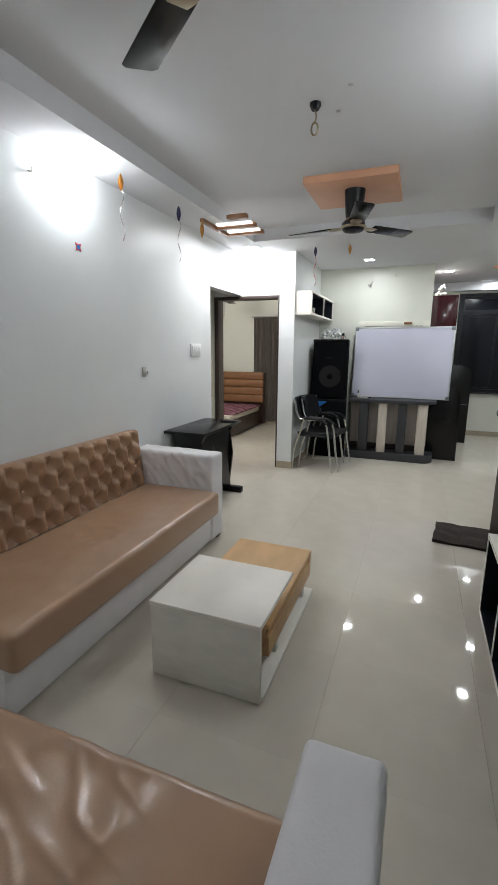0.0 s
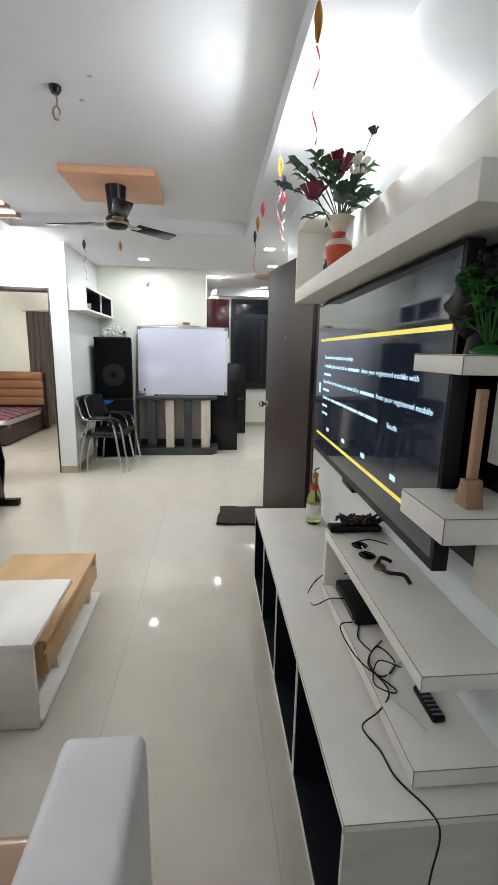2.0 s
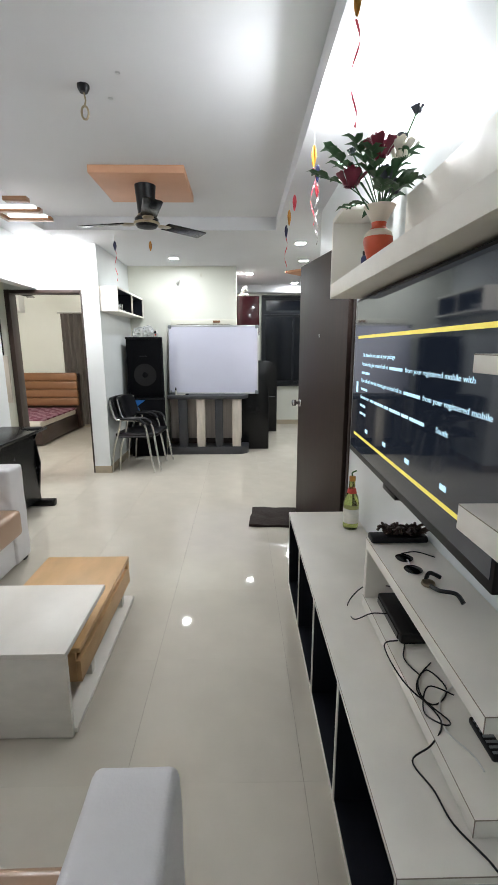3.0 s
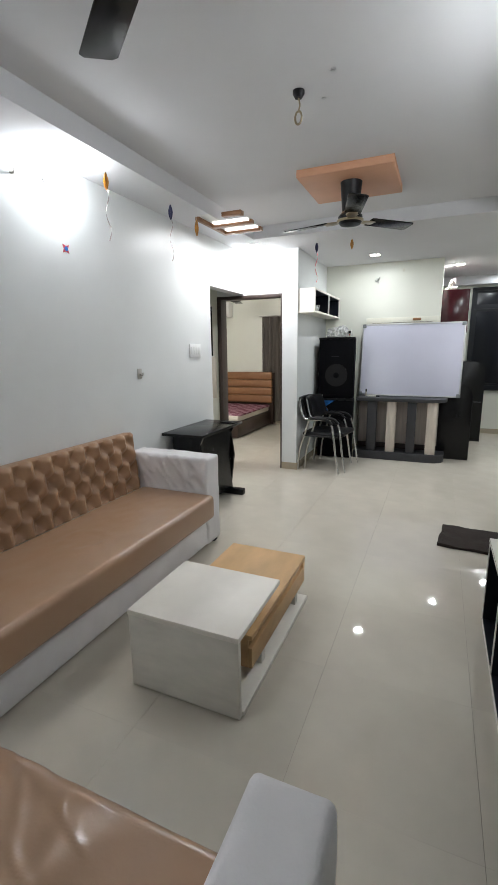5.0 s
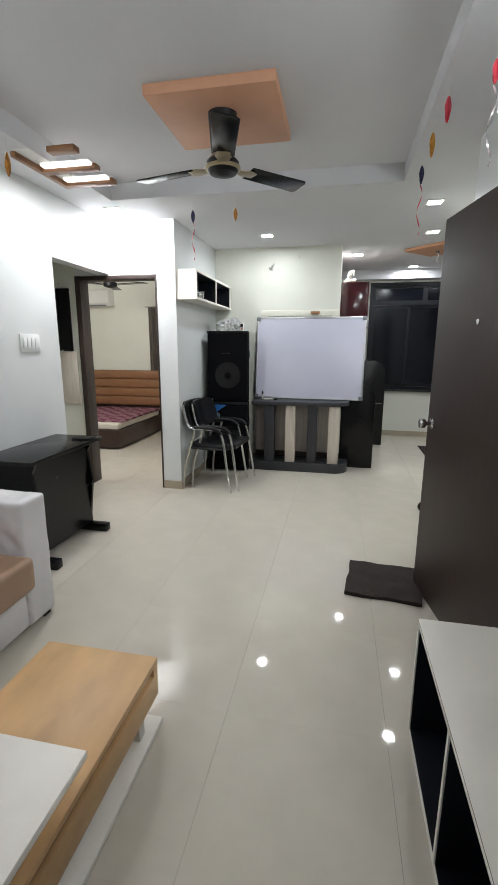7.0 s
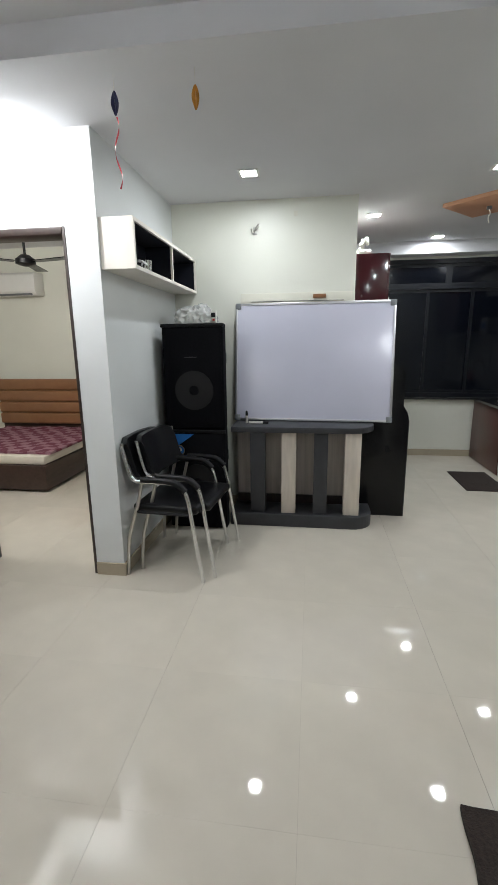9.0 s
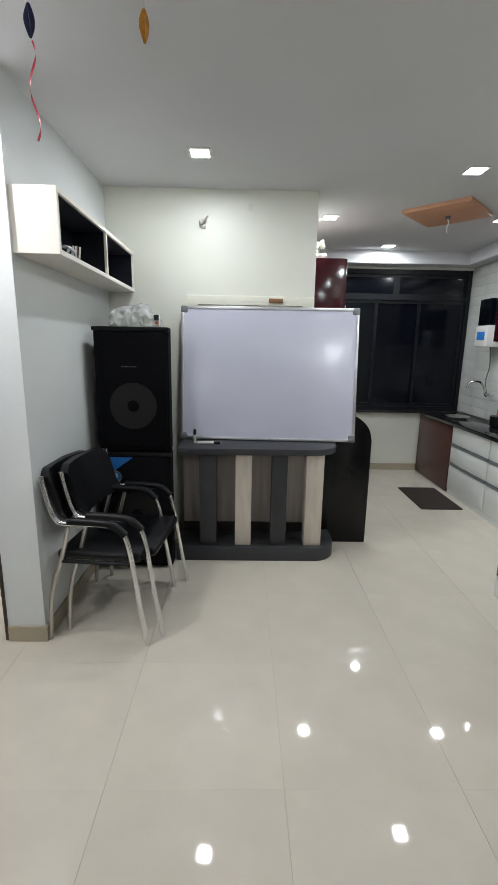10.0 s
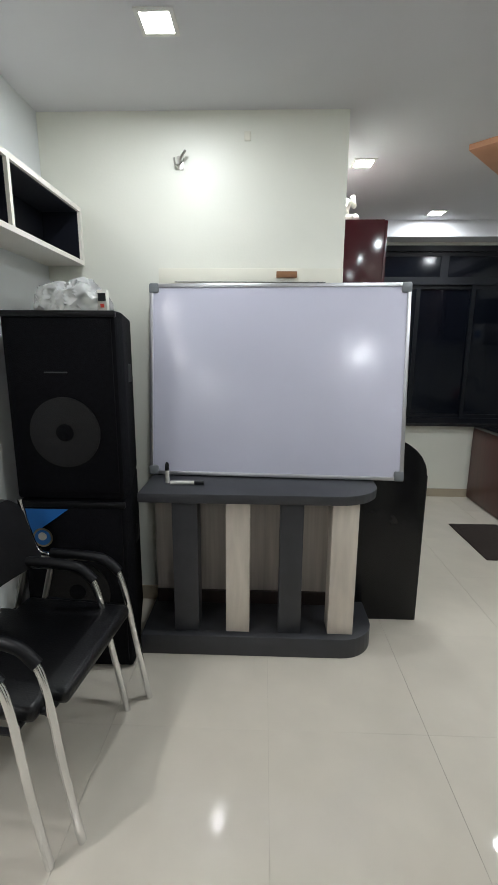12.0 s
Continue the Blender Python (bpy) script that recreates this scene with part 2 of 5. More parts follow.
def lathe(profile, seg=24, place=(0, 0, 0)):
    bm = bmesh.new()
    rings = []
    for r, z in profile:
        rings.append([bm.verts.new((place[0] + r * math.cos(2 * math.pi * i / seg), place[1] + r * math.sin(2 * math.pi * i / seg), place[2] + z)) for i in range(seg)])
    for a, b in zip(rings, rings[1:]):
        for i in range(seg):
            bm.faces.new((a[i], a[(i + 1) % seg], b[(i + 1) % seg], b[i]))
    bm.faces.new(rings[0][::-1])
    bm.faces.new(rings[-1])
    bmesh.ops.recalc_face_normals(bm, faces=bm.faces)
    return bm


def smooth_line(points, n=6):
    pts = [Vector(p) for p in points]
    out = []
    for i in range(len(pts) - 1):
        p0, p1, p2, p3 = pts[max(i - 1, 0)], pts[i], pts[i + 1], pts[min(i + 2, len(pts) - 1)]
        for k in range(n):
            t = k / n
            out.append(0.5 * ((2 * p1) + (p2 - p0) * t + (2 * p0 - 5 * p1 + 4 * p2 - p3) * t * t + (3 * p1 - p0 - 3 * p2 + p3) * t ** 3))
    return out + [pts[-1]]


def tube(points, r, seg=8, smooth=6, bm=None):
    bm = bm or bmesh.new()
    pts = smooth_line(points, smooth) if smooth else [Vector(p) for p in points]
    rings, up = [], Vector((0.123, 0.217, 0.968))
    for i, p in enumerate(pts):
        d = (pts[min(i + 1, len(pts) - 1)] - pts[max(i - 1, 0)]).normalized()
        side = d.cross(up)
        if side.length < 1e-3:
            side = d.cross(Vector((1, 0, 0)))
        side.normalize()
        up = side.cross(d).normalized()
        rings.append([bm.verts.new(p + r * (math.cos(2 * math.pi * k / seg) * side + math.sin(2 * math.pi * k / seg) * up)) for k in range(seg)])
    for a, b in zip(rings, rings[1:]):
        for k in range(seg):
            bm.faces.new((a[k], a[(k + 1) % seg], b[(k + 1) % seg], b[k]))
    bm.faces.new(rings[0][::-1])
    bm.faces.new(rings[-1])
    bmesh.ops.recalc_face_normals(bm, faces=bm.faces)
    return bm


def ball(place, r, squash=(1, 1, 1), sub=2, bm=None):
    bm = bm or bmesh.new()
    bmesh.ops.create_icosphere(bm, subdivisions=sub, radius=r, matrix=Matrix.Translation(place) @ Matrix.Diagonal((*squash, 1)))
    return bm


def mesh_of(name, bm, material, smooth=False):
    me = bpy.data.meshes.new(name)
    bm.to_mesh(me)
    bm.free()
    me.materials.append(material)
    if smooth:
        me.polygons.foreach_set("use_smooth", [True] * len(me.polygons))
        me.set_sharp_from_angle(angle=radians(40))
    return me


def part(name, bm, material, parent=None, label="", smooth=True):
    ob = new(name, mesh_of(name, bm, material, smooth))
    if parent is not None:
        ob.parent = parent
    return tagged(ob, label)


def thing(name, label, category, group=""):
    return tagged(new(name), label, category, group)


def single(name, bm, material, label, category, group="", smooth=True):
    return tagged(part(name, bm, material, None, "", smooth), label, category, group)


def setting(name, bm, material, label="", smooth=False):
    return tagged(part(name, bm, material, None, label, smooth), kind="structure")


def words(name, text, size, m, material, parent, width=None):
    """A line of writing in the built-in font as a mesh, at the pose m, pressed to a given width."""
    cu = bpy.data.curves.new(name, "FONT")
    cu.body, cu.size, cu.extrude = text, size, 0.0004
    tmp = new(name, cu)
    bpy.context.view_layer.update()
    me = bpy.data.meshes.new_from_object(tmp.evaluated_get(bpy.context.evaluated_depsgraph_get()))
    bpy.data.objects.remove(tmp)
    if width and len(me.vertices):
        full = max(v.co.x for v in me.vertices)
        for v in me.vertices:
            v.co.x *= width / full
    me.transform(m)
    me.materials.clear()
    me.materials.append(material)
    ob = new(name, me)
    ob.parent = parent
    return ob


# ---- structure ----
setting("floor", boxes((-4.9, 2.95, -0.85, 8.75, -0.15, -0.004)), M_GROUT, "glossy cream vitrified tile floor")
FLOOR = bpy.data.objects["floor"]

# living room
setting("wall_left", boxes((LEFT - 0.12, LEFT, -0.45, 4.52, 0, 2.6), (LEFT - 0.12, LEFT, 4.52, 5.36, 2.04, 2.6)), M_WALL, "smooth white painted wall")
setting("wall_back", boxes((-2.0, 1.2, -0.57, -0.45, 0, 2.6)), M_WALL, "plain white wall")
setting("wall_right", boxes((RIGHT, RIGHT + 0.12, -0.45, 3.03, 0, 2.6), (RIGHT, RIGHT + 0.12, 3.03, 3.97, 2.06, 2.6), (RIGHT, RIGHT + 0.12, 3.97, 4.25, 0, 2.6)), M_WALL, "smooth white painted wall")
setting("wall_entry", boxes((2.0, 2.1, 2.9, 4.1, 0, 2.6), (RIGHT + 0.12, 2.0, 2.8, 2.9, 0, 2.6), (RIGHT + 0.12, 2.0, 4.1, 4.2, 0, 2.6)), M_CREAM, "plain cream lobby wall")
# passage beside the bedroom door
setting("wall_passage", boxes((-3.0, -2.2, 5.39, 5.5, 0, 2.6), (-3.1, -3.0, 4.4, 5.5, 0, 2.6), (-3.0, LEFT - 0.12, 4.4, 4.52, 0, 2.6)), M_CREAM, "cream wall of the side passage")
setting("wall_bedroom_front", boxes((-2.2, -1.38, 5.36, 5.48, 2.03, 2.6), (-1.38, -1.196, 5.355, 6.9, 0, 2.6)), M_WALL, "white wall and pier beside the bedroom door")
# bedroom
setting("wall_bedroom", boxes((-4.7, -1.38, 8.4, 8.5, 0, 2.7), (-4.8, -4.7, 5.5, 8.5, 0, 2.7), (-1.38, -1.28, 6.9, 8.4, 0, 2.7), (-4.7, -3.0, 5.4, 5.5, 0, 2.7)), M_CREAM, "plain cream bedroom wall")
setting("ceiling_bedroom", boxes((-4.8, -1.196, 5.48, 8.5, 2.6, 2.7)), M_CEIL, "white bedroom ceiling")
# dining end and kitchen
setting("wall_dining", boxes((-1.196, 0.265, 6.68, 6.8, 0, 2.6), (0.145, 0.265, 6.8, 8.62, 0, 2.6)), M_CREAM, "cream painted wall behind the whiteboard")
setting("wall_kitchen", boxes((0.145, 2.5, 8.62, 8.74, 0, 0.745), (0.145, 0.7, 8.62, 8.74, 0.745, 2.6), (2.34, 2.5, 8.62, 8.74, 0.745, 2.6), (0.7, 2.34, 8.62, 8.74, 2.33, 2.6)), M_CREAM, "cream kitchen wall round the window")
setting("wall_kitchen_side", boxes((2.36, 2.5, 5.8, 8.62, 0, 2.6)), M_WGROUT, "tiled kitchen side wall")
setting("wall_dining_side", boxes((1.34, 1.46, 4.25, 5.8, 0, 2.6), (1.1, 1.34, 4.2, 4.25, 0, 2.6), (1.46, 2.5, 5.7, 5.8, 0, 2.6)), M_CREAM, "cream wall past the entrance")
# ceilings
TX0, TX1, TY0, TY1 = -1.50, 0.66, 0.5, 4.82
setting("ceiling", boxes((-3.1, TX0, -0.57, 5.36, SOF, 2.7), (TX1, 2.1, -0.57, 5.36, SOF, 2.7), (TX0, TX1, -0.57, TY0, SOF, 2.7), (TX0, TX1, TY1, 5.36, SOF, 2.7),
                         (TX0, TX1, TY0, TY1, REC, 2.7), (-1.2, 2.5, 5.36, 8.75, SOF, 2.7)), M_CEIL, "white false ceiling with a raised tray")
setting("ceiling_beam", boxes((0.265, 2.36, 8.42, 8.62, 2.36, SOF), (2.2, 2.36, 5.8, 8.42, 2.36, SOF)), M_CEIL, "white ceiling drop in the kitchen")
# skirtings
SK = bmesh.new()
for r in ((LEFT, LEFT + 0.012, -0.45, 4.52, 0, 0.08), (-1.196, -1.184, 5.355, 6.68, 0, 0.08), (-1.375, -1.184, 5.343, 5.355, 0, 0.08), (-1.184, 0.265, 6.668, 6.68, 0, 0.08),
          (0.265, 2.34, 8.608, 8.62, 0, 0.08), (1.328, 1.34, 4.25, 5.81, 0, 0.08), (-4.7, -1.38, 8.388, 8.4, 0, 0.08), (-3.0, -2.2, 5.378, 5.39, 0, 0.08)):
    box(SK, *r)
setting("baseboard", SK, M_SKIRT, "beige tile skirting")

# bedroom door frame
frame_bed = tagged(new("door_1"), "dark brown door frame of the bedroom", kind="structure")
part("jamb", boxes((-2.2, -2.145, 5.345, 5.49, 0, 2.03), bevel=0.004), M_FRAME, frame_bed)
part("jamb", boxes((-1.395, -1.378, 5.35, 5.49, 0, 2.03), bevel=0.003), M_FRAME, frame_bed)
part("head", boxes((-2.145, -1.395, 5.347, 5.49, 1.99, 2.028), bevel=0.004), M_FRAME, frame_bed)

# entrance door, ajar into the room
DOOR_W = 0.905
entry = thing("entrance_door", "dark brown flush wooden door standing ajar", "door")
leaf = part("door_leaf", boxes((-0.018, 0.018, 0, DOOR_W, 0.008, 2.02), bevel=0.003), M_DOOR, entry)
def knob_bm(side):
    bm = lathe([(0.03, 0), (0.03, 0.006), (0.012, 0.01), (0.012, 0.035), (0.024, 0.042), (0.028, 0.055), (0.024, 0.068), (0.008, 0.072)], 16)
    bmesh.ops.rotate(bm, verts=bm.verts, matrix=Matrix.Rotation(radians(90 * side), 3, "Y"))
    bmesh.ops.translate(bm, verts=bm.verts, vec=(0.018 * side, DOOR_W - 0.065, 0.99))
    return bm
part("knob", knob_bm(-1), M_CHROME, leaf, "round chrome knob")
part("knob", knob_bm(1), M_CHROME, leaf, "round chrome knob")
eye = lathe([(0.012, 0), (0.012, 0.006), (0.004, 0.008)], 12)
bmesh.ops.rotate(eye, verts=eye.verts, matrix=Matrix.Rotation(radians(-90), 3, "Y"))
bmesh.ops.translate(eye, verts=eye.verts, vec=(-0.018, DOOR_W * 0.5, 1.5))
part("door_viewer", eye, M_CHROME, leaf)
entry.matrix_world = pose(0.965, 3.06, 0, 0, 0, 10.5)
entry_frame = tagged(new("door_2"), "dark brown entrance door frame", kind="structure")
part("jamb", boxes((RIGHT - 0.01, RIGHT + 0.13, 3.0, 3.04, 0, 2.06), bevel=0.004), M_FRAME, entry_frame)
part("jamb", boxes((RIGHT - 0.01, RIGHT + 0.13, 3.97, 4.02, 0, 2.06), bevel=0.004), M_FRAME, entry_frame)
part("head", boxes((RIGHT - 0.01, RIGHT + 0.13, 3.04, 3.97, 2.02, 2.06), bevel=0.004), M_FRAME, entry_frame)

# kitchen window
win = tagged(new("window_1"), "wide dark kitchen window with black frames at night", kind="structure")
part("window_frame", boxes((0.7, 2.34, 8.6, 8.66, 0.745, 0.79), (0.7, 2.34, 8.6, 8.66, 2.28, 2.33), (0.7, 0.745, 8.6, 8.66, 0.79, 2.28), (2.295, 2.34, 8.6, 8.66, 0.79, 2.28), (0.745, 2.295, 8.6, 8.66, 2.0, 2.035)), M_WINFRAME, win, smooth=False)
for a, b, c, d, yy in ((0.745, 1.3, 0.79, 2.0, 8.62), (1.26, 1.8, 0.79, 2.0, 8.635), (1.76, 2.295, 0.79, 2.0, 8.62), (0.745, 1.5, 2.035, 2.28, 8.63), (1.5, 2.295, 2.035, 2.28, 8.63)):
    sash = part("sash", boxes((a, a + 0.035, yy, yy + 0.02, c, d), (b - 0.035, b, yy, yy + 0.02, c, d), (a + 0.035, b - 0.035, yy, yy + 0.02, c, c + 0.035), (a + 0.035, b - 0.035, yy, yy + 0.02, d - 0.035, d)), M_WINFRAME, win, smooth=False)
    part("pane", boxes((a + 0.035, b - 0.035, yy + 0.007, yy + 0.013, c + 0.035, d - 0.035)), M_WINGLASS, sash, smooth=False)
part("window_sill", boxes((0.7, 2.34, 8.56, 8.62, 0.715, 0.745), bevel=0.003), M_GRANITE, win)


# ---- sofas ----
def tufted_pad(width, height, cols, rows, thick):
    """A padded back in the plane of x (width) and z, with staggered button dimples on its -y face. Returns the pad and the places of its buttons."""
    spots = []
    for j in range(rows):
        for i in range(cols + 1):
            x = (i + (0.5 if j % 2 else 0)) * width / cols
            if 0.02 < x < width - 0.02:
                spots.append((x, (j + 0.5) * height / rows))
    nx, nz = cols * 12, rows * 10
    dx, dz = width / cols, height / rows
    bm = bmesh.new()
    grid = []
    for k in range(nz + 1):
        row = []
        z = height * k / nz
        for i in range(nx + 1):
            x = width * i / nx
            u, v = x / dx, z / dz - 0.5
            p, q = u + v * 0.5, u - v * 0.5
            d = min(math.hypot((x - a), (z - b)) for a, b in spots)
            puff = abs(math.sin(math.pi * p) * math.sin(math.pi * q)) ** 0.6
            h = thick * (0.3 + 0.7 * (0.36 * puff + 0.64 * (1 - math.exp(-(d / (0.34 * dx)) ** 2))))
            edge = min(1, min(x, width - x, height - z) / 0.03)
            row.append(bm.verts.new((x, -h * (0.4 + 0.6 * math.sqrt(max(edge, 0))), z)))
        grid.append(row)
    back = [[bm.verts.new((width * i / nx, 0.05, height * k / nz)) for i in (0, nx)] for k in (0, nz)]
    for k in range(nz):
        for i in range(nx):
            bm.faces.new((grid[k][i], grid[k][i + 1], grid[k + 1][i + 1], grid[k + 1][i]))
    bm.faces.new((back[0][0], back[1][0], back[1][1], back[0][1]))
    bm.faces.new(grid[nz] + [back[1][1], back[1][0]])
    bm.faces.new([back[0][0], back[0][1]] + grid[0][::-1])
    bm.faces.new([r[0] for r in grid[::-1]] + [back[0][0], back[1][0]])
    bm.faces.new([r[-1] for r in grid] + [back[1][1], back[0][1]])
    bmesh.ops.recalc_face_normals(bm, faces=bm.faces)
    return bm, spots


def ridge(p, scale, way):
    """Thin folds that run along one direction: near 1 on a fold, low elsewhere."""
    return max(0.0, 1 - 5 * abs(noise.noise((p[0] * scale * way[0], p[1] * scale * way[1], p[2] * scale * way[2]))))


def cushion(x0, x1, y0, y1, z0, z1, seed=0, wave=0.006, dent=None, cuts=40):
    """A soft slab with rounded edges, slight swells and, round a dent, folds in its plastic sheet."""
    bm = boxes((x0, x1, y0, y1, z0, z1))
    bmesh.ops.bevel(bm, geom=list(bm.edges), offset=0.03, segments=4, affect="EDGES", profile=0.5)
    top = [e for e in bm.edges if e.calc_length() > 0.3]
    bmesh.ops.subdivide_edges(bm, edges=top, cuts=cuts, use_grid_fill=True)
    for v in bm.verts:
        if v.co.z > z1 - 0.028:
            x, y = v.co.x, v.co.y
            v.co.z += wave * (noise.noise((x * 5 + seed, y * 5, 1)) + 0.5 * noise.noise((x * 16, y * 11 + seed, 2)))
            if dent:
                cx, cy, rad, deep = dent
                d, a = math.hypot(x - cx, y - cy) / rad, math.atan2(y - cy, x - cx)
                edge_of = 1 + 0.16 * noise.noise((2 * math.cos(a), 2 * math.sin(a), seed))
                v.co.z += deep * (0.7 * math.exp(-((d - edge_of) / 0.16) ** 2) * (0.6 + 0.6 * noise.noise((x * 7, y * 7, 4)))
                                  - 0.5 * math.exp(-d ** 4) + 0.5 * math.exp(-(noise.noise((x * 4 + y * 9, y * 3 - x * 2, seed)) / 0.09) ** 2) * math.exp(-((d - 0.8) / 0.5) ** 2))
    return bm


def arm_pad(x0, x1, y0, y1, z0, z1, bevel=0.03, seed=0, cuts=10, folds=0.0):
    bm = boxes((x0, x1, y0, y1, z0, z1))
    bmesh.ops.bevel(bm, geom=list(bm.edges), offset=bevel, segments=4, affect="EDGES", profile=0.5)
    bmesh.ops.subdivide_edges(bm, edges=[e for e in bm.edges if e.calc_length() > 0.12], cuts=cuts, use_grid_fill=True)
    for v in bm.verts:
        v.co += 0.004 * Vector((noise.noise(v.co * 7 + Vector((seed, 0, 0))), noise.noise(v.co * 7 + Vector((0, seed, 5))), noise.noise(v.co * 6 + Vector((9, 0, seed)))))
        if folds and v.co.y < y0 + 0.04:
            v.co.y -= folds * ridge((v.co.x + 0.7 * v.co.z, v.co.y, v.co.z - 0.5 * v.co.x), 6.0, (2.0, 0, 0.6))
        if folds and v.co.z > z1 - 0.02:
            v.co.z += 0.4 * folds * ridge((v.co.x, v.co.y, 0), 7.0, (2.0, 0.8, 0))
    return bm


long_sofa = thing("sofa", "long tan leatherette sofa with tufted back and white base", "sofa")
part("base", boxes((-1.80, -1.16, 1.33, 3.08, 0.03, 0.26), bevel=0.012), M_WHITE_LEATHER, long_sofa, "white leatherette base")
part("seat", cushion(-1.70, -1.085, 1.32, 3.075, 0.25, 0.42, 3, 0.003, (-1.40, 2.15, 0.12, 0.005), 70), M_TAN, long_sofa, "tan seat cushion under a plastic sheet")
pad, spots = tufted_pad(2.0, 0.42, 15, 4, 0.085)
backrest = part("backrest", pad, M_TUFT, long_sofa, "button-tufted tan backrest")
backrest.matrix_basis = pose(-1.775, 1.08, 0.40, 0, 0, 90) @ pose(0, 0, 0, -6)
button = mesh_of("button", ball((0, 0, 0), 0.011, (1, 0.6, 1), 1), M_TUFT, True)
for sx, sz in spots:
    ob = new("button", button)
    ob.parent = backrest
    ob.location = (sx, -0.027, sz)
part("arm", arm_pad(-1.83, -1.15, 3.08, 3.275, 0.02, 0.67, 0.025, 2, 36, 0.012), M_WHITE_LEATHER, long_sofa, "white arm under loose plastic wrap")
for fx, fy in ((-1.74, 1.45), (-1.25, 1.45), (-1.74, 3.2), (-1.22, 3.2)):
    part("foot", boxes((fx, fx + 0.05, fy, fy + 0.05, 0, 0.035)), M_BLACK, long_sofa)

short_sofa = thing("sofa", "short tan leatherette sofa with white arms, wrapped in plastic", "sofa")
part("base", boxes((-0.98, 0.02, 0.40, 1.06, 0.03, 0.26), bevel=0.012), M_WHITE_LEATHER, short_sofa)
part("seat", cushion(-0.985, 0.012, 0.52, 1.10, 0.25, 0.42, 8, 0.004, (-0.52, 0.92, 0.17, 0.012), 80), M_TAN, short_sofa, "tan seat cushion with creased plastic sheet")
part("arm", arm_pad(0.02, 0.192, 0.42, 1.14, 0.02, 0.612, 0.022, 4), M_WHITE_LEATHER, short_sofa, "white padded arm")
pad2, spots2 = tufted_pad(1.0, 0.38, 7, 4, 0.055)
back2 = part("backrest", pad2, M_TUFT, short_sofa)
back2.matrix_basis = pose(0.012, 0.46, 0.40, 0, 0, 180) @ pose(0, 0, 0, -4)
for fx, fy in ((-0.95, 0.46), (-0.05, 0.46), (-0.95, 1.0), (0.1, 1.0)):
    part("foot", boxes((fx, fx + 0.05, fy, fy + 0.05, 0, 0.035)), M_BLACK, short_sofa)

# ---- coffee table: a white laminate box and a plywood box nested in it ----
table = thing("coffee_table", "white laminate coffee table with open side and long base board", "table")
part("top", boxes((-0.82, -0.31, 1.775, 2.24, 0.343, 0.366), bevel=0.002), M_LAM, table)
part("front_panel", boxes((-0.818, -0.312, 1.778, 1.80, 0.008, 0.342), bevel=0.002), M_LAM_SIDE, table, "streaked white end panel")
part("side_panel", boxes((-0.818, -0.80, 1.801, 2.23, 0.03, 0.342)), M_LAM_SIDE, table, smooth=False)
part("base_board", boxes((-0.818, -0.305, 1.801, 2.70, 0.008, 0.028), bevel=0.002), M_LAM, table)
for fx in (-0.80, -0.36):
    for fy in (1.82, 2.62):
        part("glide", boxes((fx, fx + 0.03, fy, fy + 0.03, 0.0, 0.0085)), M_BLACK, table, smooth=False)
ply = thing("nesting_table", "natural plywood box table nested under the white top", "table")
part("top", boxes((-0.785, -0.33, 1.95, 2.735, 0.232, 0.255), bevel=0.002), M_PLY, ply)
part("side_panel", boxes((-0.35, -0.332, 1.952, 2.733, 0.10, 0.195), bevel=0.001), M_PLY, ply)
part("side_panel", boxes((-0.783, -0.765, 1.952, 2.733, 0.10, 0.231), bevel=0.001), M_PLY, ply)
part("end_panel", boxes((-0.764, -0.351, 1.952, 1.97, 0.10, 0.231)), M_PLY, ply, smooth=False)
part("bottom", boxes((-0.764, -0.351, 1.971, 2.72, 0.10, 0.118)), M_PLY, ply, smooth=False)
part("end_rail", boxes((-0.350, -0.332, 2.70, 2.733, 0.196, 0.231)), M_PLY, ply, smooth=False)
for fx in (-0.74, -0.38):
    for fy in (2.08, 2.58):
        part("leg", boxes((fx, fx + 0.04, fy, fy + 0.04, 0.028, 0.1)), M_LAM_SIDE, ply, smooth=False)

# ---- black desk by the wall ----
desk = thing("desk", "black laminate side desk with cut-out end panels", "desk")
part("top", boxes((-1.845, -1.445, 3.56, 4.36, 0.70, 0.725), bevel=0.003), M_BLACK_LAM, desk)
outline = [(-1.80, 0.06), (-1.53, 0.06), (-1.535, 0.12), (-1.50, 0.40), (-1.53, 0.62), (-1.49, 0.70), (-1.80, 0.70)]
for yy in (3.66, 4.27):
    part("end_panel", prism(outline, "y", yy, yy + 0.022), M_BLACK_LAM, desk, smooth=False)
    part("foot", boxes((-1.83, -1.40, yy - 0.02, yy + 0.042, 0, 0.06), bevel=0.006), M_BLACK_LAM, desk)
part("back_panel", boxes((-1.78, -1.76, 3.682, 4.27, 0.25, 0.70)), M_BLACK_LAM, desk, smooth=False)
part("front_rail", boxes((-1.55, -1.53, 3.682, 4.27, 0.07, 0.70)), M_BLACK_LAM, desk, smooth=False)
part("shelf", boxes((-1.76, -1.56, 3.682, 4.27, 0.2, 0.22)), M_BLACK_LAM, desk, smooth=False)
single("phone", boxes((-1.60, -1.46, 4.2, 4.3, 0.7255, 0.736), bevel=0.003), M_BLACK, "flat black phone lying on the desk", "phone")

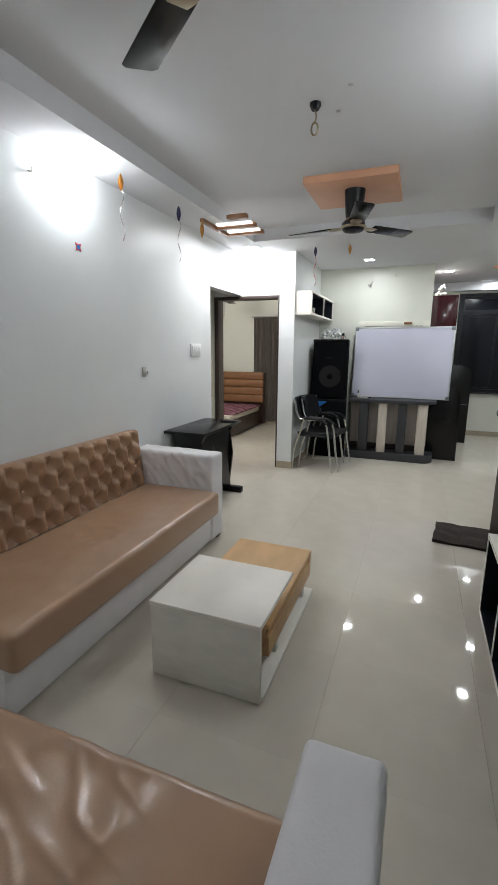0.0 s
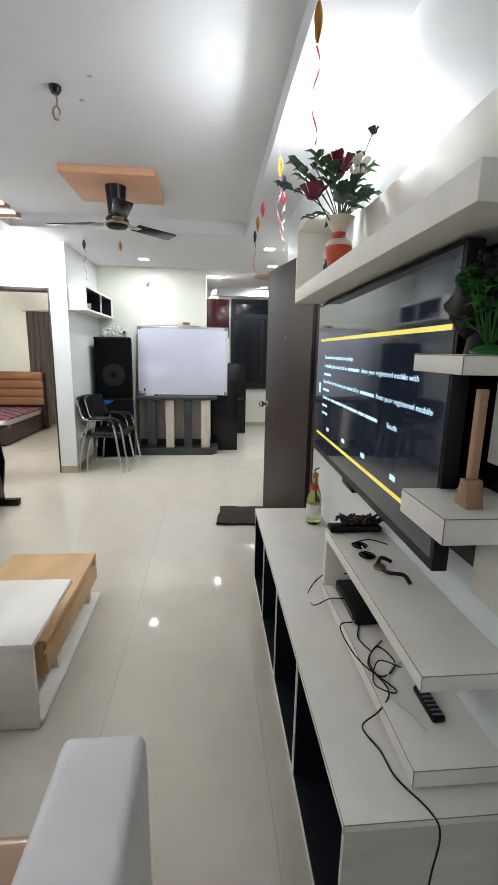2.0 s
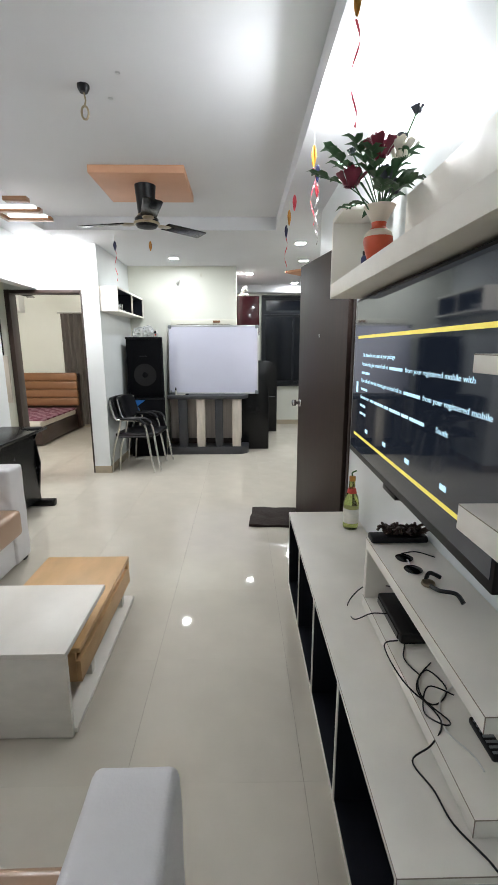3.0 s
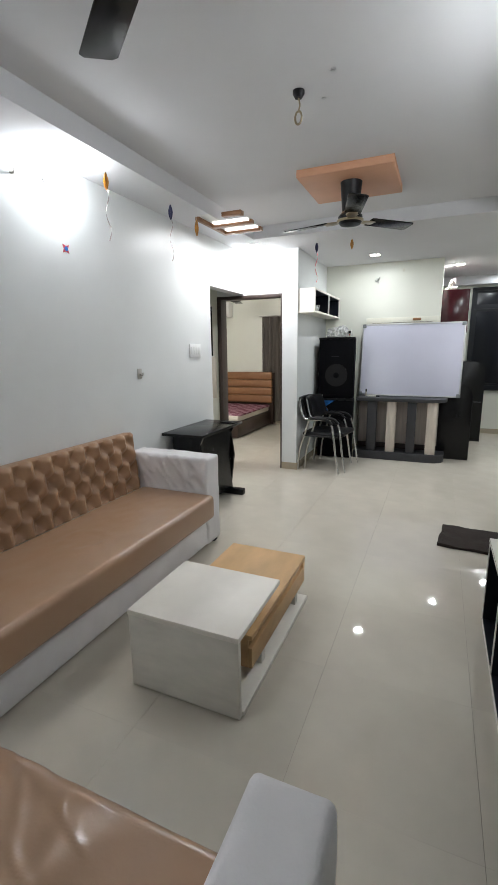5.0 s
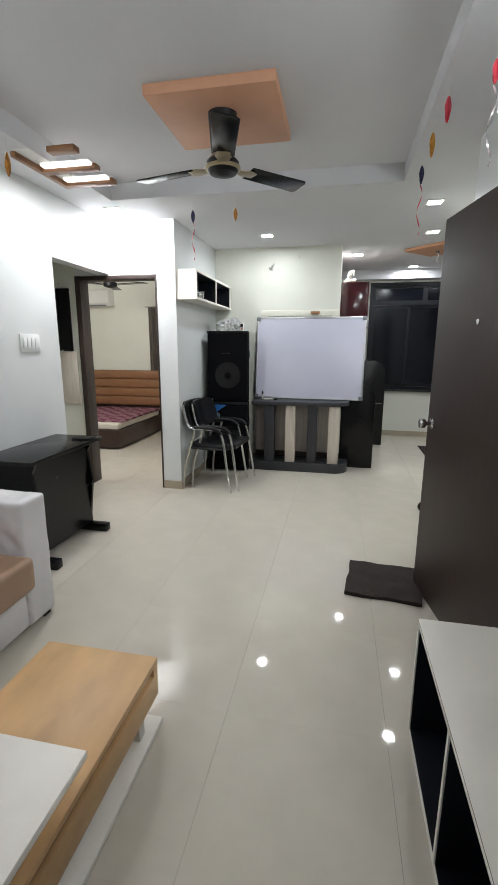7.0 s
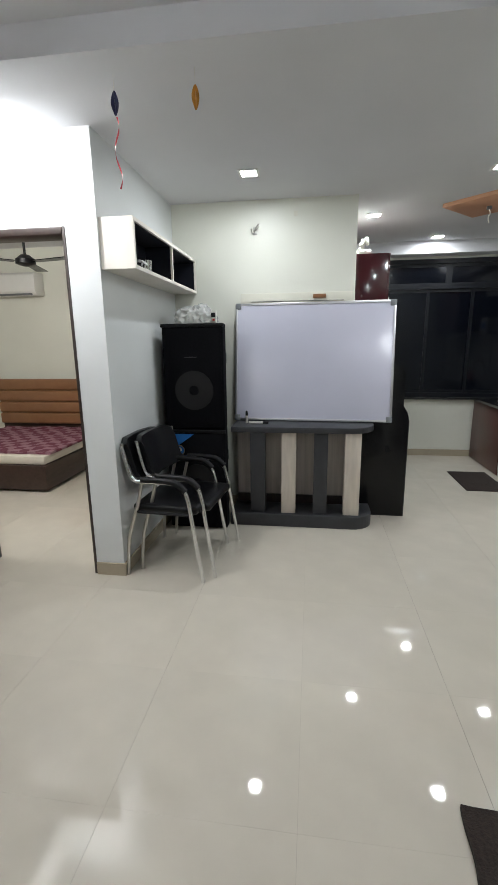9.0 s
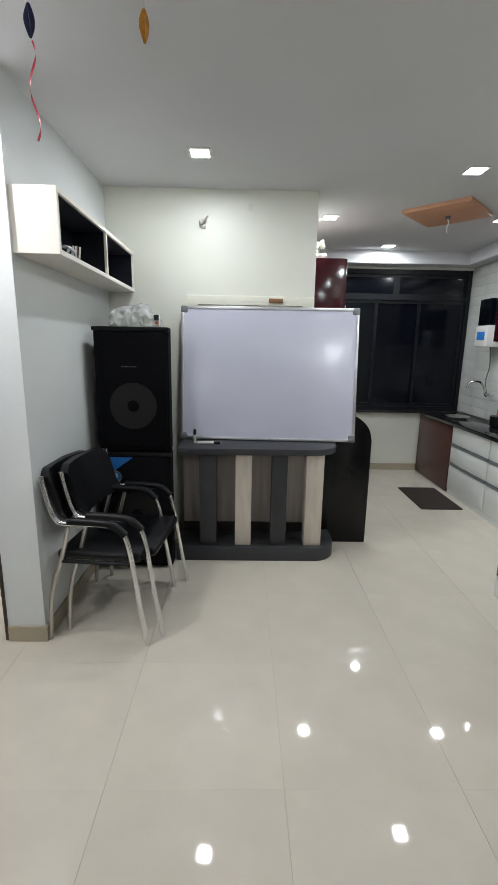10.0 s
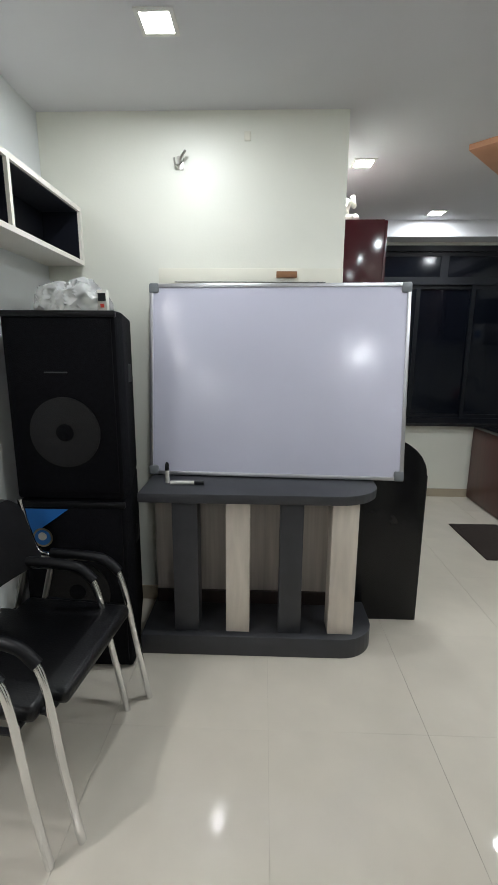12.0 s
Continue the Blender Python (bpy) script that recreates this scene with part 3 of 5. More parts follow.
# ---- television unit ----
unit = thing("tv_cabinet", "low white laminate television cabinet with dark open compartments", "cabinet")
UX, UY0, UY1, UZ = 0.598, 1.022, 2.855, 0.468
part("top", boxes((UX, RIGHT - 0.002, UY0, UY1, UZ - 0.02, UZ), bevel=0.002), M_LAM, unit)
part("bottom", boxes((UX + 0.004, RIGHT - 0.002, UY0 + 0.002, UY1 - 0.002, 0.0, 0.02)), M_LAM, unit, smooth=False)
UPRIGHTS = (UY0, 1.52, 1.96, 2.40, UY1 - 0.015)
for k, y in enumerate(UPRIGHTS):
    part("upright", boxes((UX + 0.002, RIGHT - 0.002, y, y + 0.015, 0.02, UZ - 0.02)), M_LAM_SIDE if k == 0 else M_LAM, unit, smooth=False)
for k in range(4):
    y = UPRIGHTS[k] + 0.015
    w = UPRIGHTS[k + 1] - y
    for board in ((UX + 0.006, RIGHT - 0.004, y, y + 0.004, 0.021, UZ - 0.021), (UX + 0.006, RIGHT - 0.004, y + w - 0.004, y + w, 0.021, UZ - 0.021), (RIGHT - 0.012, RIGHT - 0.004, y + 0.004, y + w - 0.004, 0.021, UZ - 0.021),
                  (UX + 0.006, RIGHT - 0.012, y + 0.004, y + w - 0.004, 0.021, 0.026), (UX + 0.006, RIGHT - 0.012, y + 0.004, y + w - 0.004, UZ - 0.026, UZ - 0.021)):
        part("inner_lining", boxes(board), M_NAVY, unit, "black compartment lining", smooth=False)


SX = 0.765
riser = thing("stepped_shelf", "white laminate stepped shelf standing on the television cabinet", "shelf")
part("lower_board", boxes((SX, RIGHT - 0.002, 1.075, 1.87, UZ + 0.015, UZ + 0.06), bevel=0.002), M_LAM, riser)
part("packer", boxes((SX + 0.08, RIGHT - 0.01, 1.25, 1.85, UZ, UZ + 0.015)), M_EDGE, riser, smooth=False)
part("upper_board", boxes((SX, RIGHT - 0.002, 1.085, 1.87, 0.715, 0.755), bevel=0.002), M_LAM, riser)
part("upright", boxes((SX, RIGHT - 0.002, 1.845, 1.87, UZ + 0.06, 0.715)), M_LAM, riser, smooth=False)

def edge_lines(parent, x, y0, y1, top, bottom):
    """Dark glue lines where the top laminate of a board meets its front and end strips."""
    part("edge_line", boxes((x - 0.0006, x + 0.001, y0, y1, top - 0.0026, top - 0.0008), (x, RIGHT - 0.003, y0 - 0.0006, y0 + 0.001, top - 0.0026, top - 0.0008),
                            (x - 0.0006, x + 0.001, y0 - 0.0006, y0 + 0.001, bottom, top - 0.0026)), M_EDGE, parent, "dark glue line along the board edge", smooth=False)
edge_lines(unit, UX, UY0, UY1, UZ, UZ - 0.02)
edge_lines(riser, SX, 1.075, 1.87, UZ + 0.06, UZ + 0.016)
edge_lines(riser, SX, 1.085, 1.87, 0.755, 0.716)
for z0, z1, yf in ((1.052, 1.107, 1.26), (1.374, 1.41, 1.26)):
    br = thing("wall_bracket_shelf", "thick white laminate bracket shelf on the wall", "shelf", "bracket shelves beside the television")
    part("board", boxes((SX, RIGHT - 0.002, 1.07, yf, z0, z1), bevel=0.002), M_LAM, br)
    edge_lines(br, SX, 1.07, yf, z1, z0 + 0.001)
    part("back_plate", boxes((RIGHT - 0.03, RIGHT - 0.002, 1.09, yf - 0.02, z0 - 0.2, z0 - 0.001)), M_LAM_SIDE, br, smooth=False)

topshelf = thing("wall_shelf", "long white laminate wall shelf above the television", "shelf")
part("board", boxes((SX, RIGHT - 0.002, 1.085, 2.69, 1.658, 1.725), bevel=0.002), M_LAM, topshelf)
part("end_panel", boxes((SX, RIGHT - 0.002, 2.665, 2.69, 1.725, 2.02), bevel=0.001), M_LAM, topshelf)
part("return_board", boxes((SX, RIGHT - 0.002, 2.45, 2.664, 2.0, 2.02), bevel=0.001), M_LAM, topshelf)
part("back_board", boxes((RIGHT - 0.035, RIGHT - 0.002, 1.085, 2.2, 1.726, 1.98), bevel=0.001), M_LAM, topshelf)

tv = thing("television", "large flat black television switched on with a text notice", "television")
TX = 0.875
TVY0, TVY1, TVZ0, TVZ1 = 1.25, 2.64, 0.90, 1.645
part("bezel", boxes((TX - 0.004, TX + 0.035, TVY0, TVY1, TVZ0, TVZ1), bevel=0.003), M_BLACK, tv)
part("screen", boxes((TX - 0.006, TX - 0.0045, TVY0 + 0.012, TVY1 - 0.012, TVZ0 + 0.03, TVZ1 - 0.012)), M_LCD, tv, "glossy black screen", smooth=False)
part("rear_housing", boxes((TX + 0.036, TX + 0.075, TVY0 + 0.2, TVY1 - 0.2, TVZ0 + 0.03, TVZ1 - 0.2), bevel=0.01), M_BLACK, tv)
part("wall_mount", boxes((TX + 0.076, RIGHT - 0.016, 1.75, 2.15, 1.15, 1.4)), M_BLACK, tv, smooth=False)
part("sensor", boxes((TX - 0.004, TX + 0.02, 1.9, 2.05, TVZ0 - 0.02, TVZ0 - 0.001), bevel=0.003), M_BLACK, tv)
for za in (1.0, 1.462):
    part("yellow_bar", boxes((TX - 0.0075, TX - 0.0065, TVY0 + 0.02, TVY1 - 0.08, za, za + 0.013)), M_YELLOW, tv, smooth=False)


def screen_line(text, y, z, size, width):
    y, width = 2.46 - (2.52 - y) * 1.12, width * 1.12
    m = Matrix.Translation((TX - 0.0075, y, z)) @ Matrix(((0, 0, -1), (-1, 0, 0), (0, 1, 0))).to_4x4()
    words("screen_text", text, size, m, M_TEXT, tv, width)


def bars(y, z, lengths, h=0.011):
    bm, yy = bmesh.new(), 2.46 - (2.52 - y) * 1.12
    for w in lengths:
        w *= 1.12
        box(bm, TX - 0.0078, TX - 0.0068, yy - w, yy, z, z + h)
        yy -= w + 0.012
    part("screen_bars", bm, M_TEXT, tv, "unreadable bright text on the screen", smooth=False)


screen_line("This channel is not a part of your package.", 2.52, 1.380, 0.023, 0.42)
screen_line("To subscribe, give a missed call on", 2.52, 1.340, 0.023, 0.35)
bars(2.155, 1.340, (0.13,))
screen_line("from your registered mobile with", 2.0, 1.340, 0.023, 0.42)
bars(2.52, 1.302, (0.05, 0.06))
screen_line("If you still can't view the channel, give a missed call on", 2.52, 1.266, 0.023, 0.5)
bars(2.0, 1.266, (0.13,))
screen_line("from your registered mobile", 1.85, 1.266, 0.023, 0.35)
bars(2.52, 1.228, (0.1,))
screen_line("Customer care", 2.52, 1.190, 0.023, 0.13)
bars(2.37, 1.190, (0.05, 0.11, 0.05, 0.11, 0.06, 0.11))
screen_line("South:", 1.75, 1.190, 0.023, 0.07)
bars(2.52, 1.152, (0.08,))
bars(2.52, 1.115, (0.05, 0.03))
bars(2.6, 1.21, (0.03,), 0.05)
for yy in (2.42, 2.18, 1.95, 1.7):
    bars(yy, 1.045, (0.035,), 0.016)

back_panel = single("wall_panel", boxes((RIGHT - 0.012, RIGHT - 0.001, 1.2, 2.72, 0.90, 1.656), bevel=0.001), M_BLACK_LAM, "black laminate wall panel behind the television", "panel")
tv.matrix_world = Matrix.Translation((TX, 1.96, 0)) @ pose(0, 0, 0, 0, 0, -1.5) @ Matrix.Translation((-TX, -1.96, 0))

# things on and round the television unit
bottle = thing("bottle", "green glass bottle with red cap and paper label on the cabinet", "bottle")
BP = (0.905, 2.62, UZ)
part("glass", lathe([(0.0360, 0.0000), (0.0408, 0.0120), (0.0408, 0.1440), (0.0336, 0.1800), (0.0168, 0.2160), (0.0156, 0.2640)], 20, BP), M_BOTTLE, bottle)
part("label", lathe([(0.0414, 0.0360), (0.0418, 0.0372), (0.0418, 0.1140), (0.0414, 0.1152)], 20, BP), M_LABELW, bottle, "pale paper label")
part("collar", lathe([(0.0174, 0.1980), (0.0264, 0.1992), (0.0204, 0.2220), (0.0174, 0.2232)], 20, BP), M_LABELR, bottle, "red neck label")
part("cap", lathe([(0.0168, 0.2640), (0.0168, 0.2880), (0.0048, 0.2916)], 16, BP), M_GOLD, bottle)
part("sprig", tube([(BP[0], BP[1], UZ + 0.29), (BP[0] - 0.005, BP[1] - 0.01, UZ + 0.31), (BP[0] + 0.015, BP[1] - 0.02, UZ + 0.325)], 0.004, 6), M_LEAFB, bottle)

router = thing("set_top_box", "flat black set-top box on the lower shelf board", "set-top box")
part("body", boxes((0.80, 0.95, 1.58, 1.82, UZ + 0.06, UZ + 0.1), bevel=0.012), M_BLACK, router)
part("front_panel", boxes((0.797, 0.8005, 1.6, 1.8, UZ + 0.07, UZ + 0.09)), M_SCREEN, router, smooth=False)

remote = thing("remote_control", "black remote control lying on the lower shelf board", "remote control")
part("body", boxes((0.865, 0.90, 1.19, 1.30, UZ + 0.06, UZ + 0.078), bevel=0.006), M_BLACK, remote)
key = mesh_of("key", boxes((-0.004, 0.004, -0.003, 0.003, 0, 0.002)), M_CORNER)
for i in range(3):
    for j in range(7):
        ob = new("key", key)
        ob.parent, ob.location = remote, (0.873 + 0.009 * i, 1.2 + 0.014 * j, UZ + 0.0778)

single("sound_bar", boxes((0.768, 0.965, 1.81, 1.865, 0.756, 0.778), bevel=0.006), M_BLACK, "slim black sound bar lying on the upper shelf board", "sound bar")
sun = thing("sunglasses", "pair of dark sunglasses on the upper shelf board", "sunglasses")
for yy in (1.70, 1.625):
    part("lens", lathe([(0.026, 0), (0.028, 0.003), (0.02, 0.007), (0.004, 0.008)], 18, (0.84, yy, 0.757)), M_SCREEN, sun, "dark round lens")
part("bridge", tube([(0.84, 1.675, 0.763), (0.835, 1.662, 0.772), (0.84, 1.650, 0.763)], 0.0025, 6), M_CHROME, sun)
part("temple", tube([(0.84, 1.725, 0.762), (0.89, 1.730, 0.765), (0.94, 1.700, 0.76)], 0.002, 6), M_BLACK, sun)
watch = thing("wrist_watch", "steel wrist watch with dark strap on the upper board", "watch")
part("case", lathe([(0.018, 0), (0.02, 0.003), (0.018, 0.009), (0.004, 0.01)], 18, (0.85, 1.540, 0.757)), M_BRASS, watch)
part("strap", tube([(0.85, 1.525, 0.762), (0.86, 1.490, 0.768), (0.89, 1.460, 0.776), (0.9, 1.435, 0.762)], 0.006, 6), M_BLACK, watch)
part("strap", tube([(0.85, 1.558, 0.762), (0.87, 1.580, 0.772), (0.90, 1.570, 0.762)], 0.006, 6), M_BLACK, watch)
trinket = thing("dried_arrangement", "small dark dried arrangement on the black sound bar", "ornament")
rt = random.Random(21)
for k in range(46):
    a, reach = k * 2.4, 0.012 + 0.03 * rt.random()
    xc, yc = 0.82 + 0.13 * rt.random(), 1.838
    part("sprig", tube([(xc, yc, 0.779), (xc + reach * math.cos(a), yc + 0.5 * reach * math.sin(a), 0.786 + 0.025 * rt.random()), (xc + 1.8 * reach * math.cos(a), yc + reach * math.sin(a), 0.785 + 0.03 * rt.random())], 0.005, 5, 3), M_BEDWOOD, trinket)

def cable(name, pts, r, material, label):
    return single(name, tube(pts, r, 6, 6), material, label, "cable", "cables on the television cabinet")
z = UZ + 0.064
cable("cable", [(0.80, 1.6, z), (0.74, 1.55, z + 0.02), (0.75, 1.42, UZ + 0.075), (0.80, 1.35, z), (0.86, 1.4, z), (0.83, 1.46, z + 0.01), (0.78, 1.4, z), (0.80, 1.3, z), (0.757, 1.25, UZ + 0.05), (0.715, 1.25, UZ + 0.004), (0.735, 1.18, UZ + 0.004), (0.745, 1.11, UZ + 0.004), (0.785, 1.035, UZ + 0.004), (0.80, 1.012, UZ - 0.03), (0.79, 1.01, 0.33), (0.775, 0.99, 0.26), (0.80, 0.985, 0.15), (0.79, 0.99, 0.004)], 0.0022, M_BLACK, "thin black cable trailing over the cabinet edge")
cable("cable", [(0.86, 1.5, z), (0.80, 1.44, z), (0.78, 1.36, z + 0.01), (0.82, 1.3, z), (0.79, 1.27, z + 0.02), (0.77, 1.33, z), (0.81, 1.4, z + 0.01), (0.87, 1.38, z)], 0.002, M_BLACK, "thin black tangled cable on the shelf")
cable("cable", [(0.9, 1.42, z), (0.83, 1.37, z), (0.80, 1.28, z), (0.83, 1.21, z), (0.835, 1.17, z)], 0.0022, M_AC, "pale charging cable on the lower board")
cable("cable", [(0.86, 1.83, 0.58), (0.78, 1.89, 0.55), (0.72, 1.9, UZ + 0.004), (0.715, 1.8, UZ + 0.004), (0.76, 1.74, UZ + 0.066), (0.81, 1.72, UZ + 0.075)], 0.0022, M_BLACK, "looped black cable beside the shelf upright")
cable("cable", [(0.85, 1.75, UZ + 0.075), (0.82, 1.6, z), (0.79, 1.52, z), (0.81, 1.45, z)], 0.002, M_BLACK, "thin black cable behind the set-top box")


def leaf_into(bm, base, way, size, width=0.45, droop=0.25):
    d = Vector(way).normalized()
    s = d.cross(Vector((0, 0, 1)))
    s = s.normalized() if s.length > 0.05 else Vector((1, 0, 0))
    u = s.cross(d).normalized()
    b = Vector(base)
    mid = [b, b + d * size * 0.35 + u * 0.03 * size, b + d * size * 0.7, b + d * size - u * size * droop]
    w = [0.06, 0.5 * width, 0.38 * width, 0.0]
    cs = [bm.verts.new(p) for p in mid]
    ls = [bm.verts.new(p + s * size * k + u * size * 0.08) for p, k in zip(mid[:3], w)]
    rs = [bm.verts.new(p - s * size * k + u * size * 0.08) for p, k in zip(mid[:3], w)]
    for i in range(2):
        bm.faces.new((cs[i], cs[i + 1], ls[i + 1], ls[i]))
        bm.faces.new((cs[i + 1], cs[i], rs[i], rs[i + 1]))
    bm.faces.new((cs[2], cs[3], ls[2]))
    bm.faces.new((cs[3], cs[2], rs[2]))


def rose(place, r, material, parent, seed):
    rnd = random.Random(seed)
    bm = bmesh.new()
    for layer in range(4):
        k = 4 + layer
        rad = r * (0.28 + 0.24 * layer)
        for i in range(k):
            a = 2 * math.pi * (i + 0.5 * layer) / k + rnd.random() * 0.3
            rows = []
            for v in (0, 0.5, 1):
                row = []
                for u in (-1, -0.4, 0.4, 1):
                    aa = a + u * 2.2 / k
                    rr = rad * (0.55 + 0.6 * v ** 1.5 - 0.12 * abs(u))
                    row.append(bm.verts.new((place[0] + rr * math.cos(aa), place[1] + rr * math.sin(aa), place[2] + r * (v * (1.25 - 0.17 * layer) - 0.4 - 0.1 * abs(u)))))
                rows.append(row)
            for q in range(2):
                for j in range(3):
                    bm.faces.new((rows[q][j], rows[q][j + 1], rows[q + 1][j + 1], rows[q + 1][j]))
    return part("flower", bm, material, parent)


VP = (0.845, 2.2, 1.725)
vase = thing("flower_vase", "red clay vase with cream neck holding artificial roses on the shelf", "vase")
part("body", lathe([(0.024, 0), (0.03, 0.004), (0.045, 0.05), (0.056, 0.09), (0.054, 0.105)], 24, VP), M_TERRA, vase, "red-orange clay body")
part("shoulder", lathe([(0.0545, 0.1055), (0.048, 0.122), (0.034, 0.132)], 24, VP), M_VASEW, vase, "cream shoulder band")
part("collar", lathe([(0.034, 0.1325), (0.026, 0.142), (0.028, 0.158)], 24, VP), M_TERRA, vase)
part("neck", lathe([(0.028, 0.1585), (0.036, 0.175), (0.06, 0.215), (0.055, 0.215), (0.03, 0.18)], 24, VP), M_VASEW, vase, "cream flared neck")
BL = [((-0.045, -0.11, 0.365), 0.06, M_ROSE), ((-0.125, -0.05, 0.29), 0.052, M_ROSE), ((0.03, -0.11, 0.36), 0.055, M_ROSEW), ((0.06, -0.16, 0.46), 0.024, M_ROSED), ((0.03, -0.1, 0.40), 0.026, M_ROSED), ((0.0, -0.04, 0.30), 0.05, M_ROSED), ((0.05, 0.0, 0.28), 0.04, M_ROSED), ((-0.1, 0.06, 0.42), 0.02, M_ROSED)]
for k, (off, r, m) in enumerate(BL):
    p = Vector(VP) + Vector(off)
    rose(p, r, m, vase, k)
    part("stem", tube([(VP[0], VP[1], VP[2] + 0.18), Vector(VP) + Vector((off[0] * 0.4, off[1] * 0.4, off[2] * 0.7)), p], 0.003, 5, 4), M_LEAF, vase)
rl = random.Random(5)
for k in range(15):
    a = k * 2 * math.pi / 15 + 0.3 * rl.random()
    reach, rise = 0.13 + 0.11 * rl.random(), 0.02 + 0.17 * rl.random()
    tip = Vector(VP) + Vector((min(0.08, 0.95 * reach * math.cos(a) - 0.03), 0.9 * reach * math.sin(a), 0.22 + rise))
    start = Vector(VP) + Vector((0, 0, 0.19))
    mid = (start + tip) / 2 + Vector((0, 0, 0.03))
    bm = bmesh.new()
    tube([start, mid, tip], 0.0022, 5, 4, bm)
    for t in (0.45, 0.62, 0.8, 0.95):
        p = start.lerp(mid, t * 2) if t < 0.5 else mid.lerp(tip, t * 2 - 1)
        for sgn in (-1, 1):
            way = (tip - start).normalized() + sgn * 0.9 * Vector((math.sin(a), -math.cos(a), 0.2)) + Vector((0, 0, 0.2 * rl.random()))
            leaf_into(bm, p, way, 0.045 + 0.025 * rl.random(), 0.62)
    part("leaf_spray", bm, M_LEAF, vase)
can = thing("spray_can", "small dark spray can on the wall shelf", "can")
part("body", lathe([(0.014, 0), (0.015, 0.004), (0.015, 0.07), (0.008, 0.08)], 16, (0.85, 2.4, 1.725)), M_BLUE, can)
part("cap", lathe([(0.009, 0.0805), (0.009, 0.098), (0.003, 0.1)], 12, (0.85, 2.4, 1.725)), M_BLACK, can)
fig = single("figurine", ball((0.84, 2.1, 1.743), 0.024, (1, 1, 0.8)), M_GOLD, "small dark gold figurine beside the vase", "figurine")

# black head statue with a plant on the upper bracket
bm = bmesh.new()
bmesh.ops.create_uvsphere(bm, u_segments=32, v_segments=24, radius=0.085)
for v in bm.verts:
    p = v.co
    f = max(0.0, p.y / 0.085)
    p.x *= 0.82
    p.z *= 1.28
    if p.z < 0:
        p.x *= 1 + 0.25 * p.z / 0.1
    p.y += 0.022 * math.exp(-((p.z + 0.005) / 0.02) ** 2 - (p.x / 0.014) ** 2) * f
    p.y += 0.008 * math.exp(-((p.z + 0.042) / 0.01) ** 2 - (p.x / 0.022) ** 2) * f
    p.y -= 0.008 * math.exp(-((p.z - 0.018) / 0.012) ** 2 - ((abs(p.x) - 0.03) / 0.02) ** 2) * f
rb = random.Random(11)
for k in range(110):
    zz = 0.045 + 0.065 * rb.random()
    a = 2 * math.pi * rb.random()
    rr = 0.075 * math.sqrt(max(0, 1 - (zz / 0.115) ** 2))
    ball((0.82 * rr * math.cos(a), rr * math.sin(a), zz), 0.011, (1, 1, 1), 1, bm)
for k in range(24):
    a = 2 * math.pi * rb.random()
    ball((0.022 * math.cos(a), 0.022 * math.sin(a), 0.115 + 0.02 * rb.random()), 0.011, (1, 1, 1), 1, bm)
bmesh.ops.create_cone(bm, cap_ends=True, segments=20, radius1=0.05, radius2=0.042, depth=0.06, matrix=Matrix.Translation((0, -0.01, -0.11)))
statue = single("statue", bm, M_STATUE, "black resin head statue with curled hair on the bracket shelf", "statue")
statue.matrix_world = pose(0.872, 1.2, 1.511, 0, 0, 55) @ Matrix.Scale(0.72, 4)
plant = thing("artificial_plant", "bright green artificial plant beside the head statue", "plant")
part("tuft", lathe([(0.03, 0), (0.034, 0.006), (0.02, 0.016), (0.006, 0.02)], 14, (0.845, 1.125, 1.41)), M_LEAFB, plant)
for k in range(24):
    a, lean = 2.4 * k, 0.025 + 0.03 * rb.random()
    tip = Vector((0.845 + lean * math.cos(a), 1.125 + lean * math.sin(a), 1.455 + 0.1 * rb.random()))
    bm = bmesh.new()
    tube([(0.845, 1.125, 1.425), (0.845 + 0.4 * lean * math.cos(a), 1.125 + 0.4 * lean * math.sin(a), 1.45), tip], 0.0015, 5, 3, bm)
    for q in range(5):
        leaf_into(bm, tip, (math.cos(a + q * 1.3), math.sin(a + q * 1.3), 0.5 - 0.2 * q), 0.03, 0.75)
    part("leaf_spray", bm, M_LEAFB, plant)

stand = thing("wooden_stand", "small wooden post stand on the lower bracket shelf", "ornament")
part("foot", prism([(1.113, 1.108), (1.157, 1.108), (1.146, 1.165), (1.124, 1.165)], "x", 0.832, 0.868, 0.002), M_WOODPALE, stand)
part("post", boxes((0.841, 0.859, 1.126, 1.144, 1.1655, 1.345), bevel=0.003), M_WOODPALE, stand)
part("pin", ball((0.85, 1.125, 1.32), 0.005), M_BRASS, stand, "small brass pin")

# ---- door mat ----
bm = boxes((0, 0.42, 0, 0.40, 0, 0.014))
bmesh.ops.subdivide_edges(bm, edges=[e for e in bm.edges if e.calc_length() > 0.1], cuts=16, use_grid_fill=True)
for v in bm.verts:
    if v.co.z > 0.007:
        v.co.z += 0.007 + 0.01 * noise.noise(v.co * 9)
    v.co.x += 0.012 * noise.noise(v.co * 6)
    v.co.y += 0.012 * noise.noise(v.co * 6 + Vector((4, 4, 0)))
door_mat = single("door_mat", bm, M_MAT, "rumpled dark brown door mat on the floor by the entrance", "mat")
door_mat.matrix_world = pose(0.375, 3.74, 0.0, 0, 0, -6)

